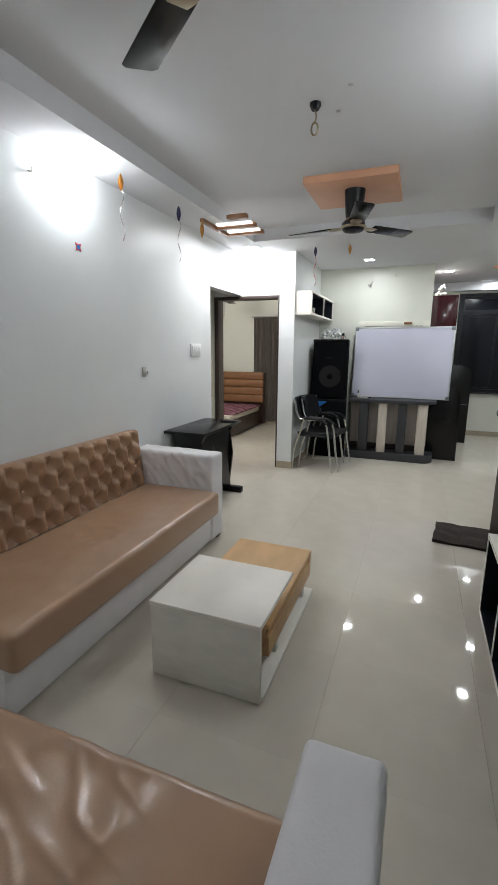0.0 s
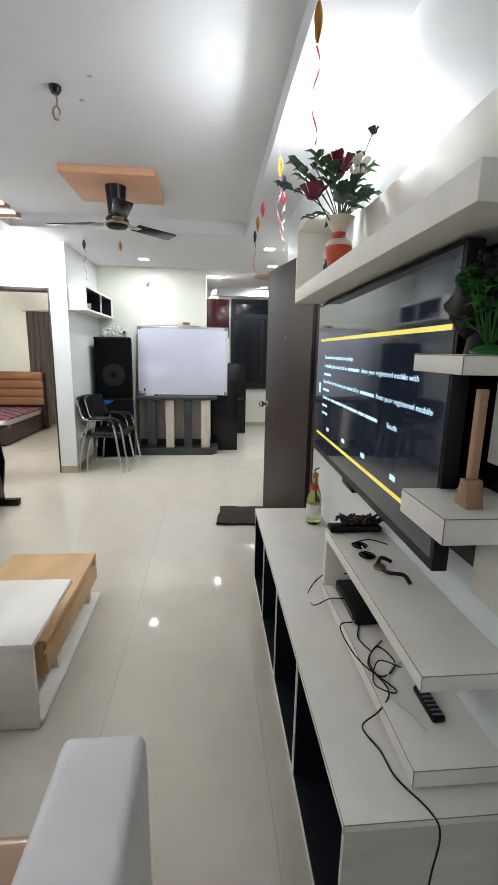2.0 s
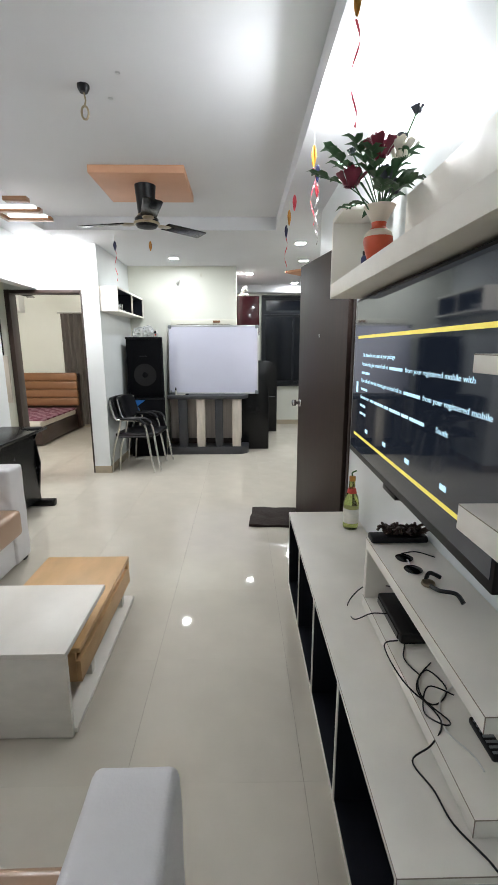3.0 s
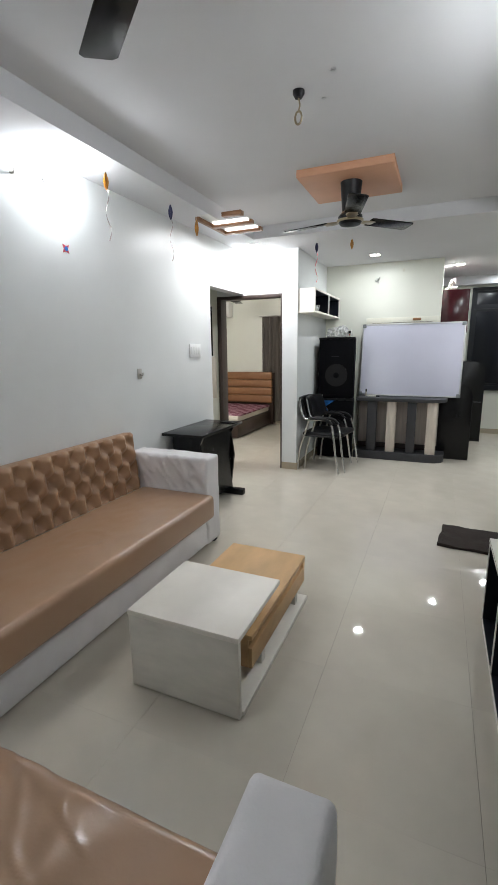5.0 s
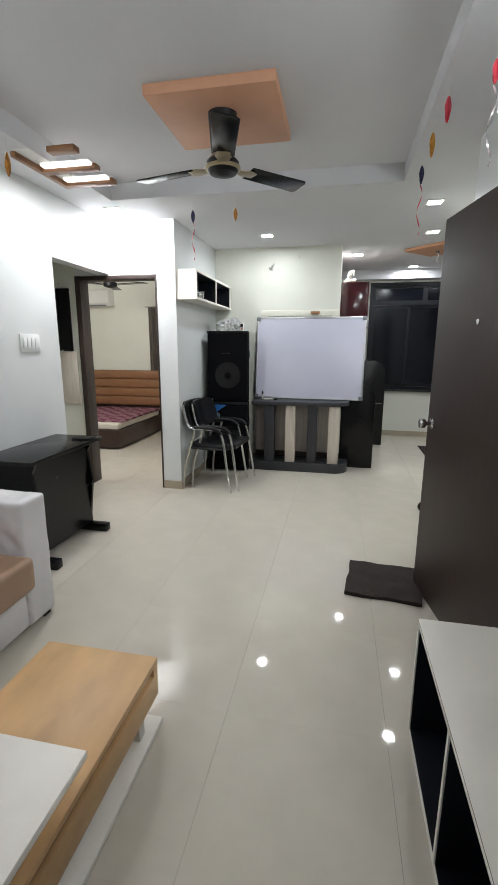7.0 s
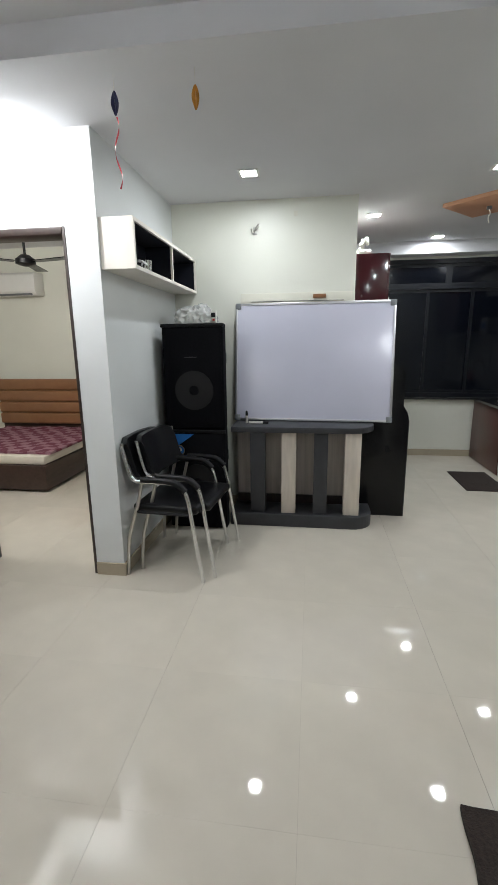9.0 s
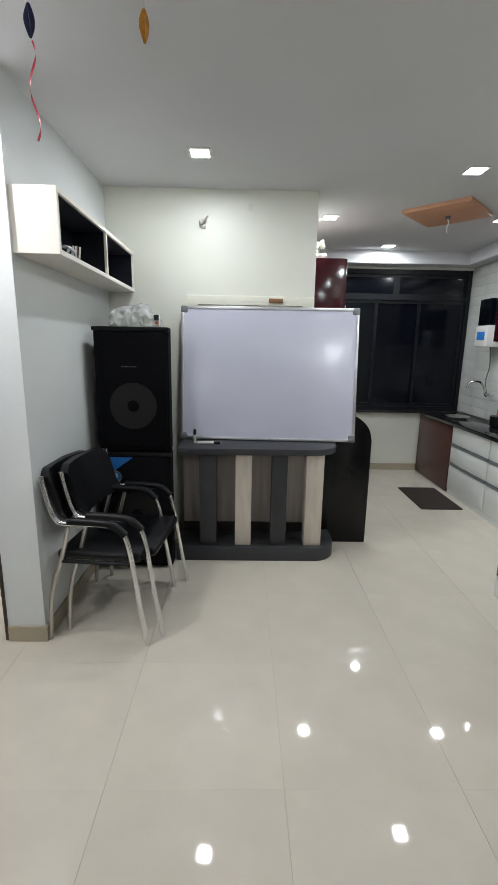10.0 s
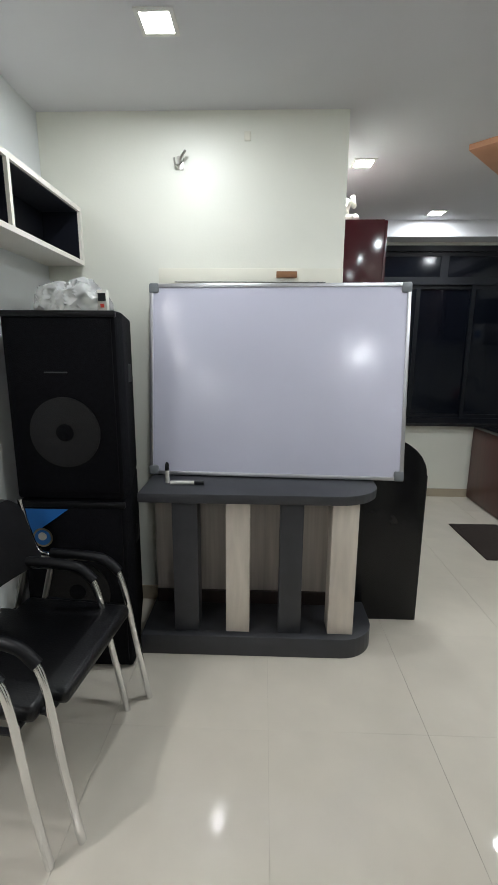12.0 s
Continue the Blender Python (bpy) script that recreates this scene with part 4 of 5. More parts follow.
# ---- ceiling fans ----
def ceiling_fan(x, y, start, zb=2.33):
    fan = thing("ceiling_fan", "black three-bladed ceiling fan with antique brass trim, at rest", "ceiling fan", "ceiling fans")
    fan.location = (x, y, 0)
    part("shroud", lathe([(0.05, zb + 0.05), (0.058, zb + 0.055), (0.062, zb + 0.09), (0.074, 2.55), (0.076, 2.558)], 28), M_BLACK, fan, "tall tapered black rod cover")
    part("collar", lathe([(0.064, zb + 0.03), (0.07, zb + 0.034), (0.06, zb + 0.05), (0.052, zb + 0.054)], 28), M_BRASS, fan, "antique brass collar")
    part("motor", lathe([(0.02, zb - 0.045), (0.07, zb - 0.035), (0.085, zb - 0.015), (0.085, zb + 0.02), (0.06, zb + 0.045), (0.02, zb + 0.06)], 28), M_BLACK, fan)
    part("trim_ring", lathe([(0.08, zb - 0.02), (0.094, zb - 0.014), (0.094, zb - 0.004), (0.08, zb)], 28), M_BRASS, fan, "antique brass ring")
    for k in range(3):
        a = radians(start + 120 * k)
        bm = prism([(0.16, -0.055), (0.52, -0.062), (0.535, -0.045), (0.535, 0.045), (0.52, 0.062), (0.16, 0.055)], "z", -0.003, 0.003, 0.002)
        bmesh.ops.rotate(bm, verts=bm.verts, matrix=Matrix.Rotation(radians(-10), 3, "X"))
        bmesh.ops.rotate(bm, verts=bm.verts, matrix=Matrix.Rotation(a, 3, "Z"))
        bmesh.ops.translate(bm, verts=bm.verts, vec=(0, 0, zb))
        blade = part("blade", bm, M_BLACK_LAM, fan)
        bm = prism([(0.075, -0.02), (0.16, -0.045), (0.2, -0.03), (0.2, 0.03), (0.16, 0.045), (0.075, 0.02)], "z", -0.009, -0.004, 0.001)
        bmesh.ops.rotate(bm, verts=bm.verts, matrix=Matrix.Rotation(a, 3, "Z"))
        bmesh.ops.translate(bm, verts=bm.verts, vec=(0, 0, zb))
        part("blade_bracket", bm, M_BRASS, blade, "antique brass blade bracket")
    return fan


ceiling_fan(-0.36, 3.88, 46, 2.315)
ceiling_fan(-0.345, 1.45, 142)
def ceiling_board(x0, x1, y0, y1, z0, z1):
    return single("ceiling_board", boxes((x0, x1, y0, y1, z0, z1), bevel=0.003), M_ORANGE, "peach-coloured square board fixed to the ceiling", "ceiling board", "ceiling boards")
ceiling_board(-0.69, -0.05, 3.64, 4.25, 2.556, REC)
ceiling_board(-0.655, -0.03, 1.1, 1.75, 2.556, REC)
kb = ceiling_board(-0.25, 0.25, -0.25, 0.25, SOF - 0.03, SOF)
kb.matrix_world = pose(1.316, 7.05, 0, 0, 0, 46)
kh = thing("ceiling_hook", "bare wire and hook hanging from the kitchen ceiling board", "hook", "ceiling hooks")
part("rose", lathe([(0.02, 2.44), (0.02, 2.46)], 12, (1.33, 7.07, 0)), M_CORNER, kh)
part("wire", tube([(1.33, 7.07, 2.44), (1.34, 7.07, 2.41), (1.33, 7.075, 2.38), (1.335, 7.07, 2.34)], 0.004, 6), M_LABELW, kh)
hook = thing("ceiling_hook", "black ceiling rose with a metal hook and loose wire", "hook", "ceiling hooks")
HK = (-0.40, 2.745)
part("rose", lathe([(0.018, REC - 0.03), (0.028, REC - 0.012), (0.028, REC)], 16, (HK[0], HK[1], 0)), M_BLACK, hook)
part("ring", tube([(HK[0] + 0.016 * math.sin(k * 0.7), HK[1], REC - 0.112 + 0.028 * math.cos(k * 0.7)) for k in range(10)], 0.005, 6, 3), M_BRASS, hook)
part("wire", tube([(HK[0], HK[1], REC - 0.03), (HK[0] + 0.006, HK[1], REC - 0.06), (HK[0], HK[1], REC - 0.084)], 0.004, 6), M_BRASS, hook)
for px, py in ((-0.217, 2.65), (-0.306, 2.855)):
    single("ceiling_clip", lathe([(0.009, REC - 0.004), (0.013, REC)], 10, (px, py, 0)), M_ALU, "small grey cable clip on the ceiling", "clip", "ceiling clips")

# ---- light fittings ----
# The fitting at (-1.58, 5.03) is added to match its unseen spot.
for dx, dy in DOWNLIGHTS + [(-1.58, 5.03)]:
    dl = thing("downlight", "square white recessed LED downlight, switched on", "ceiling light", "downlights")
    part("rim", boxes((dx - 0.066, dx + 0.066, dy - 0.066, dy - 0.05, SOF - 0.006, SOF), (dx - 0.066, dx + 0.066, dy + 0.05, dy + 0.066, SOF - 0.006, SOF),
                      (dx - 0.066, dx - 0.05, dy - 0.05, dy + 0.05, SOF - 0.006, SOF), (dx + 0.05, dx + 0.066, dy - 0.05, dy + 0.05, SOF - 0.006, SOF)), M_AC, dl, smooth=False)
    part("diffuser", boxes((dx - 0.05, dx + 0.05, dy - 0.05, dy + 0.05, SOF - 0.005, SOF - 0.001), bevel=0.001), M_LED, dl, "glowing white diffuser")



def wall_bulb(x, y, z, side):
    wb = thing("wall_bulb", "white LED bulb in an angled wall holder, switched on", "wall light", "wall bulbs")
    bm = lathe([(0.03, 0), (0.032, 0.01), (0.02, 0.025), (0.018, 0.055)], 16)
    bmesh.ops.rotate(bm, verts=bm.verts, matrix=Matrix.Rotation(radians(90 * side), 3, "Y"))
    bmesh.ops.translate(bm, verts=bm.verts, vec=(x, y, z))
    part("holder", bm, M_AC, wb)
    return wb


wall_bulb(LEFT, 2.57, 2.385, 1)
# Holder invented to go with the fill bulb at the near end.
wall_bulb(LEFT, 0.35, 2.33, 1)
wall_bulb(RIGHT, 2.45, 2.40, -1)

slat = thing("slat_ceiling_light", "wooden slatted ceiling light with glowing white panels", "ceiling light")
part("backing", boxes((-1.60, TX0 + 0.001, 3.88, 4.50, SOF - 0.003, SOF + 0.004)), M_AC, slat, smooth=False)

# ---- hanging paper decorations ----
def streamer(x, y, z, material, length, tail=None):
    st = thing("paper_streamer", "twisted shiny paper streamer hanging from the ceiling", "decoration", "hanging streamers")
    part("thread", tube([(x, y, SOF), (x, y, z + length)], 0.001, 4, 0), M_LABELW, st)
    bm = bmesh.new()
    n = 8
    for k in range(2):
        rows = []
        for i in range(n + 1):
            t = i / n
            w = 0.016 * math.sin(math.pi * (0.08 + 0.84 * t))
            a = t * 0.9 + k * math.pi / 2
            c = Vector((x, y, z + length * (1 - t)))
            s = Vector((math.cos(a), math.sin(a), 0)) * w
            rows.append((bm.verts.new(c - s), bm.verts.new(c + s)))
        for p, q in zip(rows, rows[1:]):
            bm.faces.new((p[0], p[1], q[1], q[0]))
    part("paper", bm, material, st)
    if tail:
        bm = bmesh.new()
        m = 26
        rows = []
        for i in range(m + 1):
            t = i / m
            a = t * 9
            c = Vector((x + 0.011 * math.sin(a), y + 0.011 * math.cos(a), z - 0.28 * t))
            s = Vector((math.cos(a), -math.sin(a), 0.3)) * 0.0032
            rows.append((bm.verts.new(c - s), bm.verts.new(c + s)))
        for p, q in zip(rows, rows[1:]):
            bm.faces.new((p[0], p[1], q[1], q[0]))
        part("curled_ribbon", bm, tail, st, "curled foil ribbon")


STREAMERS = [
    (-1.54, 3.38, 2.33, M_BLUE, 0.1, M_FOILW), (-1.54, 2.71, 2.33, M_GOLD, 0.09, M_FOILW), (-1.54, 3.75, 2.3, M_GOLD, 0.12, None),
    (-0.89, 4.97, 2.34, M_BLUE, 0.09, M_PINK), (-0.55, 4.98, 2.34, M_GOLD, 0.09, None), (0.69, 3.65, 2.33, M_PINK, 0.1, None),
    (0.69, 3.98, 2.32, M_GOLD, 0.11, None), (0.71, 4.4, 2.33, M_BLUE, 0.1, M_PINK), (0.65, 1.86, 2.33, M_GOLD, 0.11, M_PINK),
    (0.70, 2.91, 2.33, M_GOLD, 0.1, M_PINK), (0.76, 3.15, 2.34, M_BLUE, 0.09, M_FOILW), (0.8, 3.4, 2.34, M_PINK, 0.08, M_FOILW),
]
for row in STREAMERS:
    streamer(*row)

# ---- slats of the ceiling light ----
for k, (xa, xb, yy) in enumerate(((-1.38, -1.21, 3.87), (-1.60, -1.23, 4.13), (-1.60, -1.245, 4.37))):
    part("slat", boxes((xa, xb, yy, yy + 0.06, SOF - 0.035, SOF - 0.004), bevel=0.002), M_WOOD, slat, "teak slat")
    if k == 0:
        continue
    part("glow_panel", boxes((xa + 0.03, xb - 0.02, yy - 0.055, yy - 0.004, SOF - 0.02, SOF - 0.0035)), M_PANEL, slat, "glowing white panel", smooth=False)
part("side_rail", boxes((-1.635, -1.602, 3.9, 4.45, SOF - 0.03, SOF - 0.001), bevel=0.002), M_WOOD, slat)

# ---- wall fittings on the long wall ----
sw = thing("switch_board", "white modular switch board on the wall", "switch")
part("plate", boxes((LEFT, LEFT + 0.012, 4.08, 4.28, 1.35, 1.47), bevel=0.003), M_SWITCH, sw)
for k in range(4):
    part("switch_key", boxes((LEFT + 0.012, LEFT + 0.017, 4.1 + 0.041 * k, 4.135 + 0.041 * k, 1.375, 1.445), bevel=0.001), M_SWITCH, sw)
sk = thing("wall_socket", "small dark metal hook plate on the wall", "wall hook")
part("plate", boxes((LEFT, LEFT + 0.006, 3.29, 3.34, 1.2, 1.28), bevel=0.002), M_STEEL, sk)
part("peg", tube([(LEFT + 0.004, 3.315, 1.24), (LEFT + 0.03, 3.315, 1.23), (LEFT + 0.035, 3.315, 1.25)], 0.006, 6), M_STEEL, sk)
dec = thing("wall_sticker", "small coloured star sticker on the wall", "sticker")
part("star", prism([(2.67 + (0.035 if k % 2 else 0.016) * math.cos(k * math.pi / 4), 2.032 + (0.035 if k % 2 else 0.016) * math.sin(k * math.pi / 4)) for k in range(8)], "x", LEFT, LEFT + 0.003), M_PINK, dec, smooth=False)
part("star_centre", prism([(2.67 + 0.014 * math.cos(k * math.pi / 4), 2.032 + 0.014 * math.sin(k * math.pi / 4)) for k in range(8)], "x", LEFT + 0.0032, LEFT + 0.005), M_STICKER, dec, smooth=False)
single("wall_hook", tube([(LEFT, 2.33, 2.345), (LEFT + 0.025, 2.33, 2.34), (LEFT + 0.03, 2.33, 2.36)], 0.006, 6), M_STEEL, "small steel wall hook", "hook")

# passage wall panel
pn = thing("electrical_panel", "dark electrical panel above a cream cover on the passage wall", "panel")
part("panel_door", boxes((-2.50, -2.29, 5.372, 5.39, 1.34, 1.93), bevel=0.003), M_BLACK_LAM, pn)
part("cover", boxes((-2.50, -2.25, 5.375, 5.39, 0.82, 1.335), bevel=0.003), M_PALE, pn, "cream lower cover")
part("latch", boxes((-2.41, -2.39, 5.366, 5.372, 1.33, 1.35)), M_CHROME, pn, smooth=False)
part("bolt", ball((-2.40, 5.385, 1.97), 0.012), M_STEEL, pn)

# ---- bedroom ----
bed = thing("bed", "double bed with dark wooden base and padded brown headboard", "bed")
part("base", boxes((-4.1, -2.6, 6.76, 8.2, 0.02, 0.27), bevel=0.008), M_BEDWOOD, bed)
part("mattress", boxes((-4.08, -2.62, 6.79, 8.2, 0.271, 0.36), bevel=0.02), M_MATTRESS, bed)
head = part("headboard", boxes((-4.1, -2.55, 8.23, 8.38, 0.02, 0.98)), M_BEDWOOD, bed, smooth=False)
for k in range(4):
    bm = boxes((-4.1, -2.552, 8.17, 8.232, 0.42 + 0.145 * k, 0.42 + 0.145 * k + 0.143))
    bmesh.ops.bevel(bm, geom=list(bm.edges), offset=0.028, segments=4, affect="EDGES", profile=0.5)
    part("roll_pad", bm, M_HEAD, head, "padded brown horizontal roll")
M_SPREAD = mat("maroon_print_cloth", (0.15, 0.03, 0.055), 0.85, vary=0.2, scale=6)
nt = M_SPREAD.node_tree
chk = nt.nodes.new("ShaderNodeTexChecker")
chk.inputs["Scale"].default_value = 11
chk.inputs["Color1"].default_value, chk.inputs["Color2"].default_value = (0.13, 0.02, 0.045, 1), (0.38, 0.24, 0.28, 1)
wr = nt.nodes.new("ShaderNodeTexNoise")
wr.inputs["Scale"].default_value = 9
mxx = nt.nodes.new("ShaderNodeMixRGB")
tc = nt.nodes.new("ShaderNodeTexCoord")
ad = nt.nodes.new("ShaderNodeMixRGB")
ad.inputs[0].default_value = 0.12
nt.links.new(tc.outputs["Object"], ad.inputs[1])
nt.links.new(wr.outputs["Color"], ad.inputs[2])
nt.links.new(ad.outputs[0], chk.inputs["Vector"])
mxx.inputs[0].default_value = 0.6
mxx.inputs[1].default_value = (0.13, 0.02, 0.045, 1)
nt.links.new(chk.outputs[0], mxx.inputs[2])
nt.links.new(mxx.outputs[0], nt.nodes["Principled BSDF"].inputs["Base Color"])
bm = boxes((-4.0, -2.59, 6.86, 8.16, 0.362, 0.375))
bmesh.ops.subdivide_edges(bm, edges=[e for e in bm.edges if e.calc_length() > 0.3], cuts=24, use_grid_fill=True)
for v in bm.verts:
    lift = 0.012 + 0.016 * noise.noise(v.co * 5)
    if v.co.z > 0.368:
        v.co.z += max(0, lift)
single("bedspread", bm, M_SPREAD, "crumpled maroon patterned bedspread on the bed", "bedspread")
acu = thing("air_conditioner", "white split air conditioner on the bedroom wall", "air conditioner")
part("body", prism([(8.4, 2.02), (8.22, 2.02), (8.19, 2.07), (8.2, 2.26), (8.24, 2.29), (8.4, 2.29)], "x", -4.3, -3.42, 0.008), M_AC, acu)
part("louvre", boxes((-4.25, -3.47, 8.192, 8.215, 2.018, 2.04)), M_CORNER, acu, smooth=False)
bm = bmesh.new()
rows = []
for i in range(41):
    x = -2.50 - 0.3 + 0.7 * i / 40
    y = 8.34 + 0.022 * math.sin(i * 1.3)
    rows.append((bm.verts.new((x, y, 0.06)), bm.verts.new((x, y, 2.0))))
for p, q in zip(rows, rows[1:]):
    bm.faces.new((p[0], q[0], q[1], p[1]))
bmesh.ops.solidify(bm, geom=list(bm.faces), thickness=0.006)
cur = thing("curtain", "grey-brown floor-length curtain hanging in the bedroom", "curtain")
part("cloth", bm, M_CURTAIN, cur)
part("rod", tube([(-2.85, 8.34, 2.01), (-2.05, 8.34, 2.01)], 0.012, 8, 0), M_STEEL, cur)
part("bracket", boxes((-2.45, -2.43, 8.34, 8.4, 2.0, 2.02)), M_STEEL, cur, smooth=False)
bf = thing("ceiling_fan", "dark ceiling fan at rest in the bedroom", "ceiling fan", "ceiling fans")
part("rod", lathe([(0.012, 2.24), (0.012, 2.57), (0.05, 2.58), (0.05, 2.6)], 12, (-2.77, 7.09, 0)), M_BLACK, bf)
part("motor", lathe([(0.03, 2.15), (0.09, 2.17), (0.09, 2.21), (0.04, 2.25)], 20, (-2.77, 7.09, 0)), M_BLACK, bf)
for k in range(3):
    bm = prism([(0.1, -0.045), (0.56, -0.06), (0.56, 0.06), (0.1, 0.045)], "z", 2.185, 2.192)
    bmesh.ops.rotate(bm, verts=bm.verts, matrix=Matrix.Rotation(radians(-12 + 120 * k), 3, "Z"))
    bmesh.ops.translate(bm, verts=bm.verts, vec=(-2.77, 7.09, 0))
    part("blade", bm, M_BLACK_LAM, bf, smooth=False)
# Unseen tube fitting, added as the assumed source of the bedroom's light.
bl = thing("wall_light", "assumed white tube light over the bedroom door, out of view", "wall light")
part("batten", boxes((-3.1, -2.3, 5.5, 5.53, 2.28, 2.32)), M_AC, bl, smooth=False)
part("tube", tube([(-3.08, 5.55, 2.3), (-2.32, 5.55, 2.3)], 0.014, 10, 0), M_LED, bl)

# ---- dining end: wall cabinet ----
CX = -1.003
wc = thing("wall_cabinet", "white open wall cabinet with black interior and one divider", "cabinet")
CY0, CY1, CZ0, CZ1 = 5.372, 6.66, 1.81, 2.07
part("body", boxes((-1.196, CX, CY0, CY0 + 0.02, CZ0, CZ1), (-1.196, CX, CY1 - 0.02, CY1, CZ0, CZ1), (-1.196, CX, CY0 + 0.02, CY1 - 0.02, CZ0, CZ0 + 0.02), (-1.196, CX, CY0 + 0.02, CY1 - 0.02, CZ1 - 0.02, CZ1)), M_LAM, wc, smooth=False)
part("divider", boxes((-1.19, CX, 6.03, 6.048, CZ0 + 0.02, CZ1 - 0.02)), M_LAM, wc, smooth=False)
for a, b in ((CY0 + 0.02, 6.03), (6.048, CY1 - 0.02)):
    part("inner_lining", boxes((-1.194, -1.188, a, b, CZ0 + 0.02, CZ1 - 0.02), (-1.188, CX - 0.014, a, a + 0.003, CZ0 + 0.02, CZ1 - 0.02), (-1.188, CX - 0.014, b - 0.003, b, CZ0 + 0.02, CZ1 - 0.02), (-1.188, CX - 0.014, a + 0.003, b - 0.003, CZ1 - 0.023, CZ1 - 0.02)), M_NAVY, wc, "black interior", smooth=False)
wb = single("wire_coil", tube([(-1.10 + 0.028 * math.cos(k * 0.9), 5.64 + 0.045 * math.sin(k * 0.9) + 0.006 * k, CZ0 + 0.062 + 0.03 * math.sin(k * 0.63)) for k in range(16)], 0.006, 6, 4), M_ALU, "coil of grey wire in the wall cabinet", "wire")
single("steel_cup", lathe([(0.028, 0), (0.03, 0.004), (0.038, 0.085), (0.036, 0.085)], 16, (-1.09, 5.76, CZ0 + 0.02)), M_CHROME, "small steel cup in the wall cabinet", "cup")
single("wire_coil", tube([(-1.08 + 0.02 * math.sin(k), 5.83 + 0.03 * k, CZ0 + 0.028 + 0.012 * math.sin(k * 1.7)) for k in range(8)], 0.005, 6, 4), M_ALU, "loose grey wire lying in the cabinet", "wire")

# ---- loudspeakers ----
def loudspeaker(z0, z1, woofer_z, label):
    sp = thing("loudspeaker", label, "loudspeaker", "stacked loudspeakers")
    front = [(-1.135, 6.11), (-0.685, 6.11), (-0.685, 6.2), (-0.79, 6.655), (-1.05, 6.655), (-1.135, 6.2)]
    part("cabinet", prism(front, "z", z0 + 0.006, z1 - 0.002, 0.012), M_CARPET, sp)
    part("grille", boxes((-1.122, -0.70, 6.098, 6.1095, z0 + 0.04, z1 - 0.03), bevel=0.004), M_CARPET, sp)
    bm = lathe([(0.13, 0), (0.142, 0.004), (0.142, 0.008), (0.12, 0.009), (0.05, 0.007), (0.01, 0.009)], 36)
    bmesh.ops.rotate(bm, verts=bm.verts, matrix=Matrix.Rotation(radians(90), 3, "X"))
    bmesh.ops.translate(bm, verts=bm.verts, vec=(-0.905, 6.098, woofer_z))
    part("woofer", bm, M_MESHGRILL, sp, "round grey woofer behind mesh")
    bm = lathe([(0.036, 0), (0.034, 0.004), (0.022, 0.008), (0.006, 0.01)], 28)
    bmesh.ops.rotate(bm, verts=bm.verts, matrix=Matrix.Rotation(radians(90), 3, "X"))
    bmesh.ops.translate(bm, verts=bm.verts, vec=(-0.905, 6.0905, woofer_z))
    part("dust_cap", bm, M_CARPET, sp, "dark dust cap")
    part("handle", boxes((-0.745, -0.722, 6.33, 6.42, (z0 + z1) / 2 + 0.09, (z0 + z1) / 2 + 0.17), bevel=0.005), M_BLACK, sp)
    part("edge_trim", boxes((-1.138, -0.68, 6.094, 6.11, z1 - 0.028, z1 - 0.004), bevel=0.004), M_BLACK, sp)
    return sp


s1 = loudspeaker(0.0, 0.79, 0.38, "large black carpeted loudspeaker with a blue corner label on the floor")
s2 = loudspeaker(0.79, 1.555, 1.08, "large black carpeted loudspeaker stacked on another")
part("name_bar", boxes((-0.97, -0.88, 6.094, 6.0975, 1.315, 1.320)), M_GREY, s2, smooth=False)
part("corner_label", prism([(-1.10, 0.755), (-0.92, 0.755), (-1.08, 0.64), (-1.10, 0.60)], "y", 6.092, 6.0965), M_STICKER, s1, "blue corner label", smooth=False)
for rr, yy, m, off in ((0.042, 6.091, M_BRASS, 0), (0.034, 6.0895, M_STICKER, 0), (0.018, 6.088, M_LABELW, 0.006)):
    bm = lathe([(rr, 0), (rr, 0.0012)], 24)
    bmesh.ops.rotate(bm, verts=bm.verts, matrix=Matrix.Rotation(radians(90), 3, "X"))
    bmesh.ops.translate(bm, verts=bm.verts, vec=(-1.035, yy, 0.63 + off))
    part("round_label", bm, m, s1, "round pale label", smooth=False)
bm = ball((-0.93, 6.33, 1.60), 0.1, (1.5, 1.0, 0.8), 5)
for v in bm.verts:
    n1 = noise.noise(v.co * 14)
    fold = 1 - abs(noise.noise(v.co * 26 + Vector((5, 0, 1)))) * 2
    v.co += (v.co - Vector((-0.93, 6.33, 1.60))).normalized() * (0.03 * n1 + 0.022 * fold)
    v.co.z = max(v.co.z, 1.556)
single("plastic_bag", bm, M_PLASTIC, "crumpled clear plastic bag on the loudspeaker", "plastic bag")
cd = thing("small_box", "small white packet with a red mark on the loudspeaker", "packet")
part("carton", boxes((-0.80, -0.762, 6.25, 6.28, 1.554, 1.645), bevel=0.001), M_LABELW, cd)
part("print", boxes((-0.788, -0.772, 6.2475, 6.2495, 1.575, 1.59)), M_LABELR, cd, smooth=False)
part("print", boxes((-0.797, -0.765, 6.2470, 6.2495, 1.60, 1.632)), M_SCREEN, cd, smooth=False)

